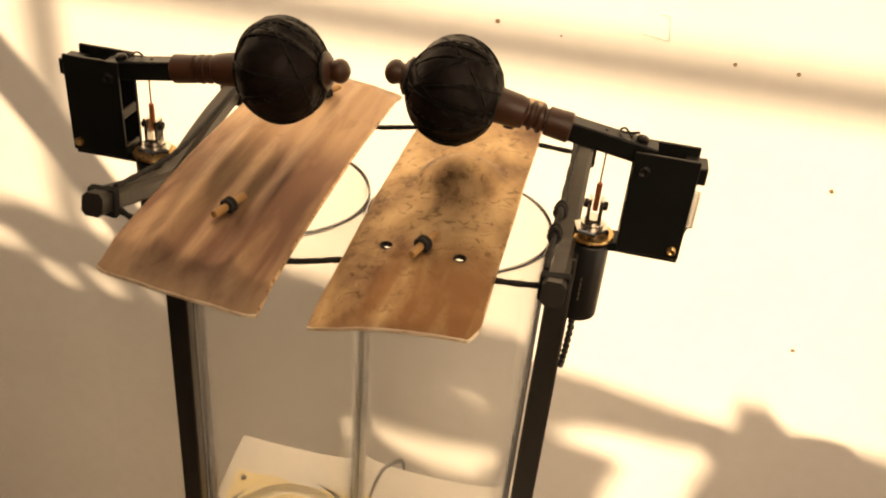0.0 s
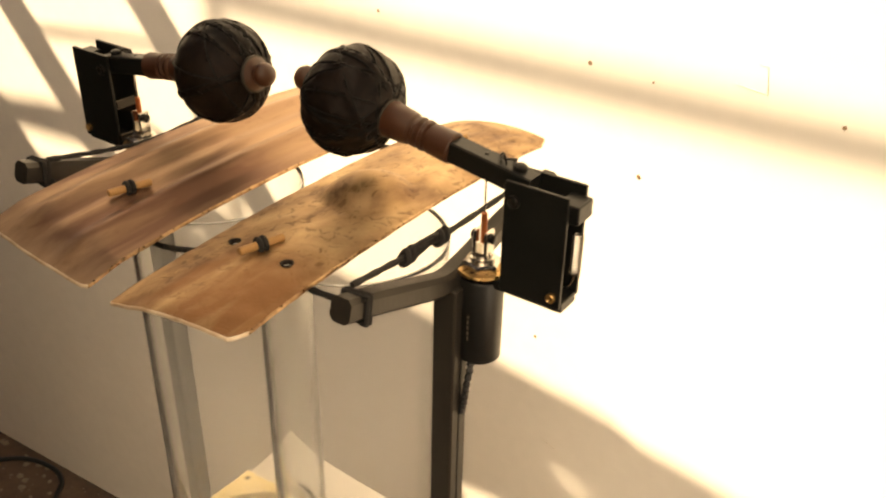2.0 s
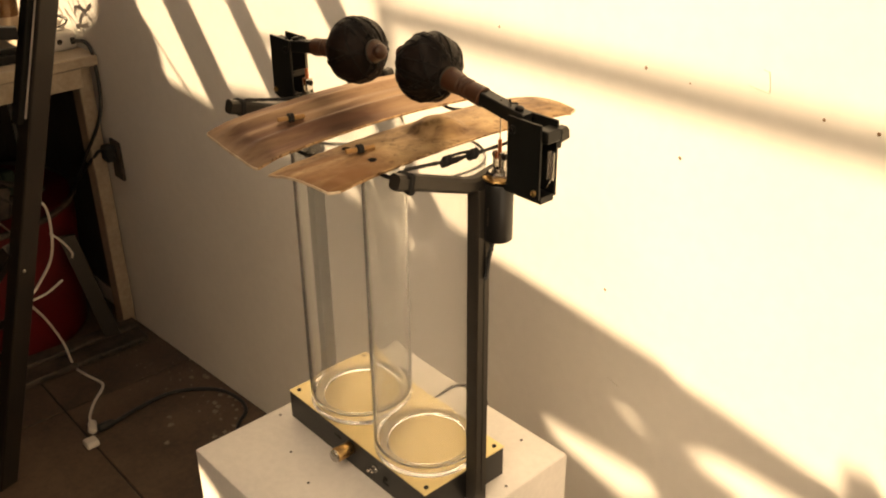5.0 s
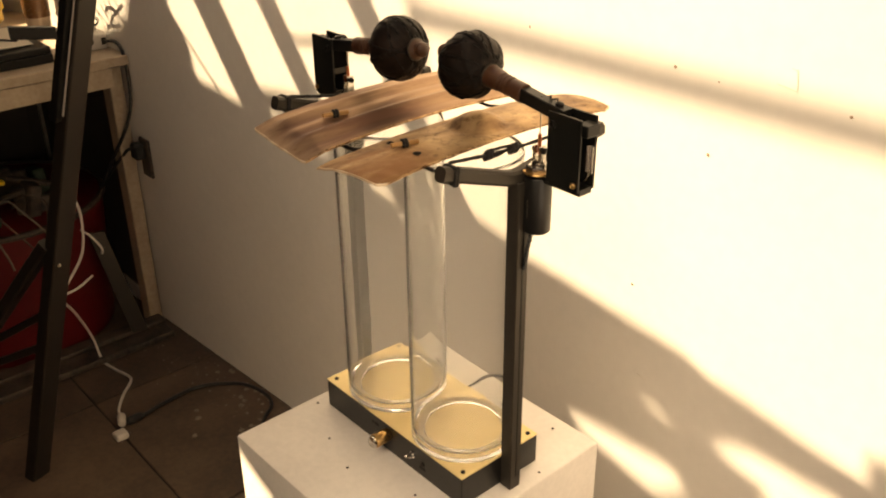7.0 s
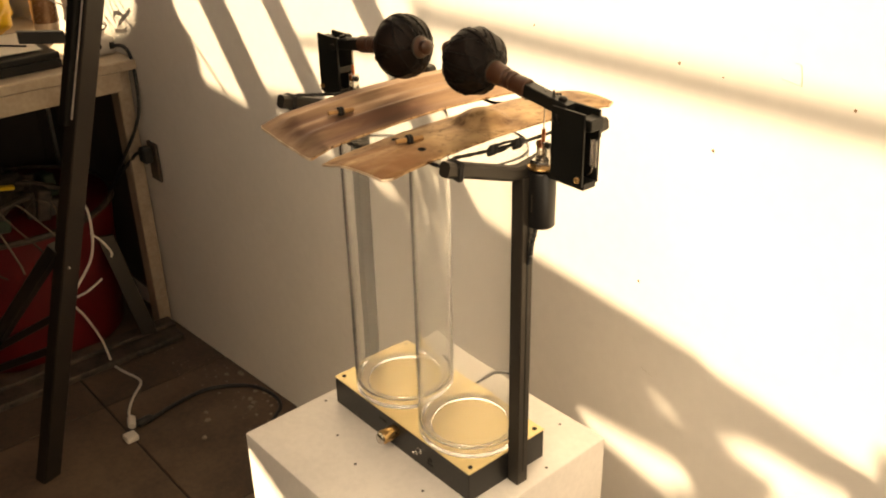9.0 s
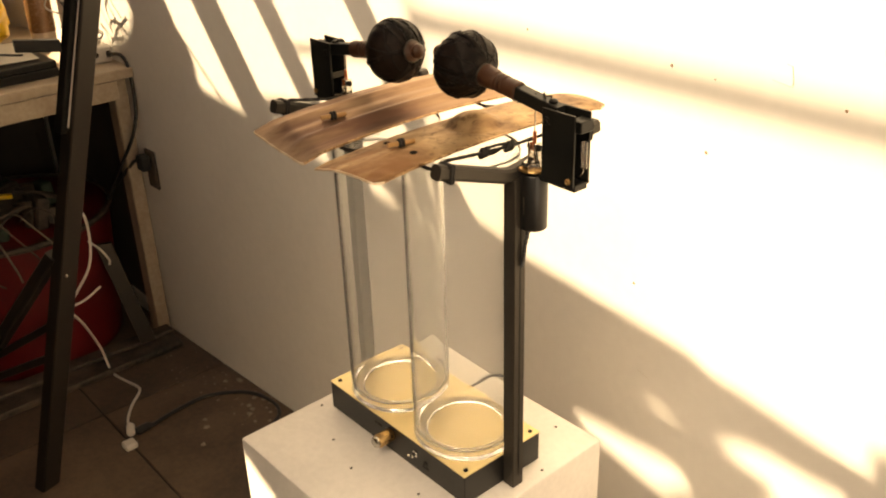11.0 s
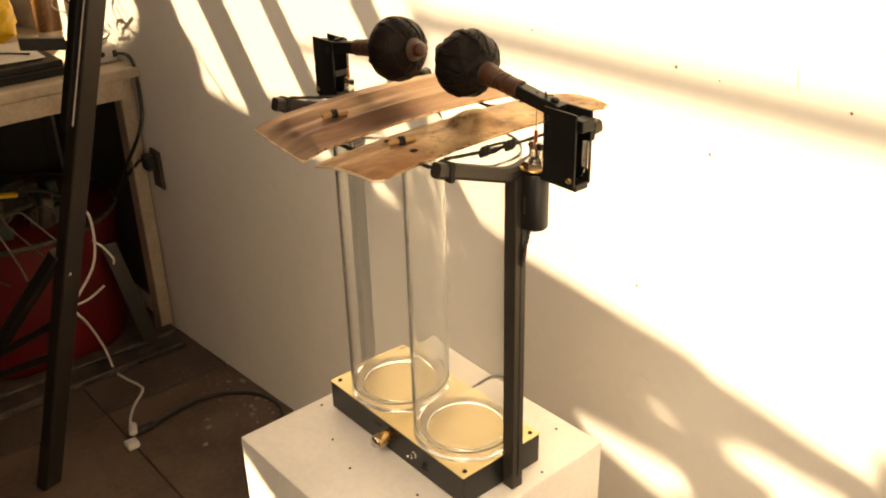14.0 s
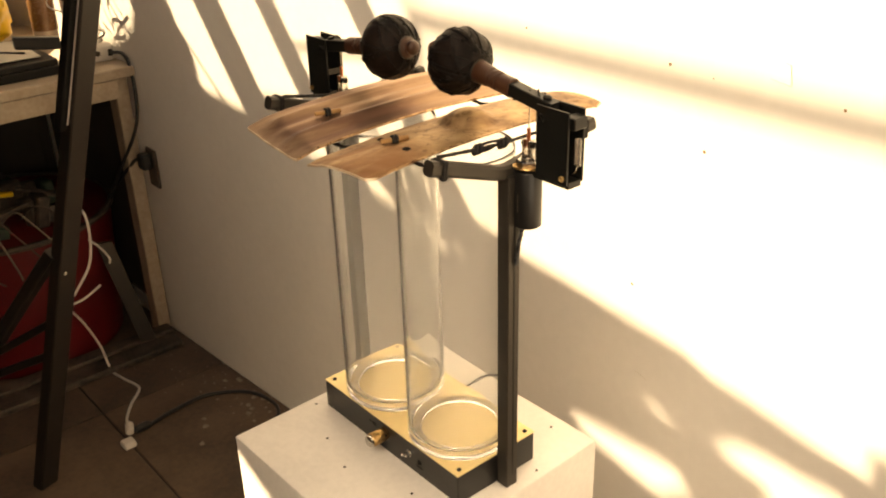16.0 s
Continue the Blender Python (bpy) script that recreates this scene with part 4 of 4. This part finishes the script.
for i in range(22):
    a, d = rng.uniform(0, 6.28), rng.uniform(0.02, 0.24)
    x, y = TUB_X + d * math.cos(a), TUB_Y + d * math.sin(a)
    sc = thing("scrap_piece", (x, y, FLOOR + 0.4525), "dull grey scrap part lying in the red tub", "scrap", "scrap in the tub")
    w, h = rng.uniform(0.03, 0.07), rng.uniform(0.03, 0.11)
    bb = box(-w, w, -0.02, 0.02, 0, h, 0.006)
    bmesh.ops.transform(bb, matrix=pose(x, y, FLOOR + 0.449, rng.uniform(-12, 12), rng.uniform(-12, 12), rng.uniform(0, 180)), verts=bb.verts)
    part("body", bb, M_GREEN if i % 5 == 0 else M_CLUTTER, sc)
plank = thing("dark_offcut", (-1.66, 0.33, FLOOR), "dark board leaning against the red tub", "board")
part("board", bar([(-1.655, 0.330, FLOOR + 0.040), (-1.712, 0.270, FLOOR + 0.395)], 0.050, 0.016, (0.3, 0.95, 0), 0.002), M_STAND, plank)
sill = thing("floor_batten", (-1.78, 0.1, FLOOR), "dark dusty batten on the floor before the workbench", "batten")
for x0, x1, y1, h_ in ((-1.735, -1.680, 0.432, 0.030), (-1.677, -1.600, 0.424, 0.022)):
    part("plank", box(x0, x1, -0.60, y1, FLOOR + 0.0005, FLOOR + h_, 0.004), M_CLUTTER, sill)

# loose things on the scrap heap in the tub
for x, y, z, rx, rz, L_, mat_, lab, nm in ((-1.90, 0.03, -0.255, 8, 82, 0.12, M_YELLOW, "small yellow strip lying on the scrap heap", "yellow_strip"), (-1.875, 0.19, -0.285, 14, 60, 0.20, M_CLUTTER, "dusty grey bar on the scrap heap", "scrap_bar"), (-1.85, 0.05, -0.300, -6, 100, 0.26, M_CLUTTER, "dusty grey bar on the scrap heap", "scrap_bar")):
    s_ = thing(nm, (x, y, z), lab, "scrap", "scrap in the tub")
    bb = box(-L_ / 2, L_ / 2, -0.012, 0.012, -0.006, 0.006, 0.003)
    bmesh.ops.transform(bb, matrix=pose(x, y, z, 0, rx, rz), verts=bb.verts)
    part("strip" if mat_ is M_YELLOW else "rod", bb, mat_, s_)
for i in range(5):
    rr = random.Random(60 + i)
    cb = thing("scrap_lead", (-1.86, 0.0, -0.30), "thin grey lead looped out of the red tub", "cable", "leads under the bench")
    y0 = -0.16 + 0.06 * i
    pts = [(-1.84, y0, -0.33), (-1.78, y0 + 0.03, -0.27 + rr.uniform(-0.03, 0.02)), (-1.74, y0 + rr.uniform(0.04, 0.09), -0.30), (-1.685, y0 + rr.uniform(0.0, 0.12), -0.38 + rr.uniform(-0.05, 0.03)), (-1.675, y0 + rr.uniform(0.08, 0.16), -0.45)]
    part("flex", tube(pts, 0.0032, 6, 6), M_FADED if i % 2 else M_CLUTTER, cb)

# things on the workbench
case = thing("black_case", (-1.93, -0.05, BZ), "flat shut black case lying on the workbench", "case")
part("body", box(-2.08, -1.750, -0.46, 0.262, BZ + 0.0003, BZ + 0.026, 0.003, 2), M_STAND_HEAD, case)
part("lid", box(-2.08, -1.752, -0.46, 0.260, BZ + 0.0265, BZ + 0.046, 0.003, 2), M_STAND_HEAD, case)
for k, (x0, x1, y0, y1, turn) in enumerate(((-2.04, -1.790, -0.40, -0.06, 3), (-2.05, -1.800, -0.10, 0.235, -4))):
    z0 = BZ + 0.0465 + 0.0035 * k
    sheet = thing("paper_sheaf", ((x0 + x1) / 2, (y0 + y1) / 2, z0), "pale sheaf of paper lying on the black case", "paper", "papers on the case")
    b = box((x0 - x1) / 2, (x1 - x0) / 2, (y0 - y1) / 2, (y1 - y0) / 2, 0, 0.003, 0.0006)
    bmesh.ops.transform(b, matrix=pose((x0 + x1) / 2, (y0 + y1) / 2, z0, 0, 0, turn), verts=b.verts)
    part("sheaf", b, M_PAPER, sheet)
thin = thing("thin_black_lead", (-1.86, 0.0, BZ + 0.055), "thin black lead lying over the papers", "cable")
part("flex", tube([(-1.99, -0.30, BZ + 0.0530), (-1.90, -0.16, BZ + 0.0545), (-1.86, 0.0, BZ + 0.0570), (-1.91, 0.12, BZ + 0.0570), (-1.84, 0.20, BZ + 0.0565)], 0.0028, 7, 8), M_CABLE, thin, "", True)
JX, JY = -2.160, 0.372
jar = thing("brown_bottle", (JX, JY, BZ), "tall glossy pale bottle with a wide brown label", "bottle")
part("body", lathe([(0, 0.0), (0, 0.030), (0.004, 0.036), (0.05, 0.040), (0.16, 0.040), (0.22, 0.034), (0.25, 0.016), (0.27, 0.016), (0.27, 0.0)], (JX, JY, BZ + 0.0004), (0, 0, 1), 32), M_JAR, jar, "", True)
part("label", lathe([(0.045, 0.0402), (0.046, 0.0406), (0.168, 0.0406), (0.169, 0.0402)], (JX, JY, BZ), (0, 0, 1), 40), M_LABEL, jar, "glossy brown paper label", True)
bag = thing("yellow_bag", (-2.22, 0.215, BZ), "crumpled bright yellow plastic bag", "bag")
bm = bmesh.new()
bmesh.ops.create_icosphere(bm, subdivisions=4, radius=1)
for q in bm.verts:
    d = q.co.copy()
    f = 1 + 0.22 * noise.noise(d * 2.2) + 0.12 * abs(noise.noise(d * 6)) + 0.06 * noise.noise(d * 14)
    q.co = Vector((-2.24 + d.x * f * 0.10, 0.205 + d.y * f * 0.085, BZ + 0.0005 + 0.10 + max(-0.099, d.z * f * 0.10)))
part("film", bm, M_YELLOW, bag, "", True)
box_ = thing("socket_strip", (-1.81, 0.39, BZ), "cream mains socket block at the table corner", "socket")
part("case", box(-1.850, -1.785, 0.345, 0.440, BZ + 0.0003, BZ + 0.052, 0.010, 3), M_PVC, box_, "", True)
part("socket_hole", lathe([(0, 0.008), (0.0012, 0.008), (0.0012, 0.006), (0.0005, 0)], (-1.785, 0.389, BZ + 0.028), (1, 0, 0), 14), M_HOLE, box_, "dark round socket hole")
part("switch", box(-1.7852, -1.7822, 0.420, 0.434, BZ + 0.016, BZ + 0.036, 0.001), M_HOLE, box_, "dark switch")
for i in range(9):
    y0 = 0.345 + i * 0.010
    cb = thing("tangled_lead", (-1.87, y0, BZ + 0.052), "thin pale lead tangled over the socket block", "cable", "leads over the bench")
    rr = random.Random(20 + i)
    pts = [(-1.825, y0, BZ + 0.0535)]
    for k in range(6):
        pts.append((-1.825 + rr.uniform(-0.05, 0.05), min(0.43, y0 + rr.uniform(-0.06, 0.05)), BZ + 0.07 + 0.035 * k + rr.uniform(-0.015, 0.02)))
    part("flex", tube(pts, 0.0022, 6, 5), M_PVC if i % 3 else M_CABLE, cb)
wire = thing("black_wall_lead", (-1.78, 0.42, -0.2), "black lead hanging from the bench to a wall socket", "cable")
part("flex", tube([(-1.785, 0.428, BZ + 0.026), (-1.725, 0.440, BZ + 0.030), (-1.690, 0.443, BZ - 0.01), (-1.688, 0.440, -0.03), (-1.700, 0.420, -0.11), (-1.745, 0.390, -0.20), (-1.80, 0.36, -0.30)], 0.0055, 8, 8), M_CABLE, wire)
part("flex", tube([(-1.82, 0.35, -0.33), (-1.770, 0.388, -0.255), (-1.735, 0.405, -0.215), (-1.715, 0.418, -0.192), (-1.690, 0.425, -0.187)], 0.0055, 8, 8), M_CABLE, wire)
ws = thing("wall_socket", (-1.69, 0.455, -0.24), "dark wall socket with a plugged lead", "socket")
part("plate", box(-1.695, -1.635, wall_y(-1.67) - 0.012, wall_y(-1.695) - 0.0002, -0.275, -0.150, 0.003), M_CLUTTER, ws)
part("plug", box(-1.690, -1.650, wall_y(-1.67) - 0.045, wall_y(-1.67) - 0.0122, -0.212, -0.162, 0.006), M_CABLE, ws)

# ---- leaning steel stand ----
st = thing("steel_stand", (-1.05, -0.25, FLOOR), "tall dark steel stand with splayed square legs and crossbars", "stand")
FOOT, HEAD = Vector((-1.222, -0.171, FLOOR)), Vector((-1.052, 0.140, 0.50))
part("leg", bar([FOOT, HEAD], 0.052, 0.038, (0.3, -0.95, 0), 0.003), M_STAND, st, "leaning square steel leg")
ax = (HEAD - FOOT)
p1 = FOOT + ax * 0.74
part("sleeve", bar([p1 + Vector((-0.002, -0.030, 0.0)), HEAD + Vector((-0.002, -0.030, 0.0))], 0.026, 0.024, (0.3, -0.95, 0), 0.002), M_STAND_HEAD, st, "black sliding sleeve")
part("edge_strip", bar([p1 + Vector((0.014, -0.0205, 0.01)), HEAD + Vector((0.014, -0.0205, 0.0))], 0.0048, 0.0048, (0.3, -0.95, 0), 0.0006), M_PVC, st, "pale edge strip")
FOOT2, HEAD2 = Vector((-1.60, -0.36, FLOOR)), Vector((-1.150, -0.035, -0.15))
part("leg", bar([FOOT2, HEAD2], 0.034, 0.030, (0.3, -0.95, 0), 0.003), M_STAND, st, "leaning square steel leg")
for f, g, lab in ((0.36, 0.50, "flat steel crossbar"), (0.29, 0.36, "flat steel crossbar")):
    a, c = FOOT + ax * f, FOOT2 + (HEAD2 - FOOT2) * g
    part("crossbar", bar([a + Vector((-0.02, -0.012, 0)), c + Vector((0.0, 0.012, 0))], 0.022, 0.012, (0, 0, 1), 0.002), M_STAND, st, lab)
q = FOOT + ax * 0.885
part("clamp_arm", bar([q + Vector((-0.012, -0.045, 0)), q + Vector((-0.03, -0.135, 0.012))], 0.026, 0.022, (0, 0, 1), 0.003), M_STAND_HEAD, st, "short black clamp arm")
part("bolt", lathe([(0, 0.006), (0.004, 0.006), (0.006, 0.004), (0.006, 0)], FOOT + ax * 0.47 + Vector((0.017, -0.004, 0)), (0.9, -0.3, 0), 12), M_CHROME, st, "worn bolt")

# ---- leads on the floor ----
fl = FLOOR + 0.004
wl = thing("white_extension_lead", (-1.25, 0.08, FLOOR), "thin white lead running to a plug on the floor", "cable")
part("flex", tube([(-1.57, 0.150, -0.215), (-1.55, 0.178, -0.245), (-1.55, 0.180, -0.33), (-1.55, 0.161, -0.408), (-1.55, 0.110, -0.475), (-1.55, 0.079, -0.512), (-1.58, 0.12, -0.60), (-1.62, 0.165, -0.72), (-1.615, 0.180, fl + 0.006), (-1.55, 0.190, fl), (-1.49, 0.205, fl), (-1.455, 0.200, fl), (-1.40, 0.150, fl), (-1.34, 0.110, fl), (-1.298, 0.100, fl + 0.004)], 0.0042, 8, 8), M_PVC, wl, "", True)
part("plug", lathe([(0, 0.008), (0.006, 0.012), (0.040, 0.0125), (0.046, 0.009)], (-1.300, 0.101, FLOOR + 0.0135), (0.93, -0.36, 0), 16), M_PVC, wl, "white inline connector", True)
part("plug_end", box(-1.236, -1.200, 0.045, 0.080, FLOOR + 0.0005, FLOOR + 0.020, 0.004), M_PVC, wl, "white plug end")
wl2 = thing("white_lead_branch", (-1.52, 0.1, -0.62), "short white lead on the scrap under the bench", "cable")
part("flex", tube([(-1.55, 0.079, -0.512), (-1.55, 0.13, -0.505), (-1.56, 0.185, -0.485)], 0.0038, 8, 6), M_PVC, wl2)
part("flex", tube([(-1.60, 0.19, -0.35), (-1.59, 0.215, -0.38), (-1.585, 0.235, -0.42), (-1.59, 0.235, -0.44)], 0.0034, 8, 6), M_PVC, wl2)
bl = thing("black_floor_lead", (-1.2, 0.2, FLOOR), "black lead lying over the floor tiles to the plinth", "cable")
part("flex", tube([(-1.262, 0.095, FLOOR + 0.012), (-1.258, 0.135, fl + 0.006), (-1.28, 0.233, fl + 0.004), (-1.285, 0.344, fl + 0.002), (-1.218, 0.440, fl + 0.002), (-1.13, 0.470, fl + 0.002), (-1.06, 0.455, fl + 0.002), (-0.98, 0.38, fl + 0.002), (-0.70, 0.30, fl + 0.002), (-0.2, 0.33, fl), (0.10, 0.40, fl)], 0.0055, 8, 8), M_CABLE, bl, "", True)
part("plug", lathe([(0, 0.006), (0.01, 0.012), (0.045, 0.012), (0.05, 0.008)], (-1.262, 0.150, FLOOR + 0.0125), (0.05, -1, 0), 16), M_CABLE, bl, "black connector", True)

# ---- floor tiles ----
flr = part("floor", box(LEFT_X - 0.15, RIGHT_X + 0.15, BACK_Y - 0.15, WALL_Y + 0.15, FLOOR - 0.10, FLOOR - 0.006), M_GROUT, tags=("dark worn stone tile floor with narrow joints", "floor", "", S))
TX, TY, GAP = 0.62, 0.50, 0.005
tile_mesh = bpy.data.meshes.new("floor_tile")
tb = box(-TX / 2 + GAP / 2, TX / 2 - GAP / 2, -TY / 2 + GAP / 2, TY / 2 - GAP / 2, FLOOR - 0.0058, FLOOR, 0.0022)
tb.to_mesh(tile_mesh)
tb.free()
tile_mesh.materials.append(M_FLOOR)
for i in range(-3, 6):
    for j in range(-5, 1):
        o = new("tile", tile_mesh)
        o.location = (-1.42 + TX / 2 + i * TX, 0.071 + TY / 2 + j * TY, 0.0)
        o.parent = flr
# crumbs of plaster along the foot of the wall
cr = bmesh.new()
rng = random.Random(11)
for i in range(110):
    big = i % 4 == 0
    x = rng.uniform(-1.35, -1.0) if big else rng.uniform(-1.65, -0.95)
    y = wall_y(x) - abs(rng.gauss(0.0, 0.09)) - 0.014
    s = rng.uniform(0.005, 0.012) if big else rng.uniform(0.0012, 0.0042)
    n_, a0 = rng.randint(5, 8), rng.uniform(0, 6.28)
    base = [cr.verts.new((x + s * rng.uniform(0.6, 1.3) * math.cos(a0 + 6.2832 * k / n_), y + s * rng.uniform(0.5, 1.0) * math.sin(a0 + 6.2832 * k / n_), FLOOR + 0.0002)) for k in range(n_)]
    tip = cr.verts.new((x, y, FLOOR + 0.0012 + s * 0.16))
    cr.faces.new(base[::-1])
    for k in range(n_):
        cr.faces.new((base[k], base[(k + 1) % n_], tip))
part("plaster_crumbs", cr, material("dusty_plaster", (0.24, 0.19, 0.145), 0.9, vary=0.3, scale=80), tags=("pale plaster crumbs on the dark tiles", "debris", "", "stuff"))
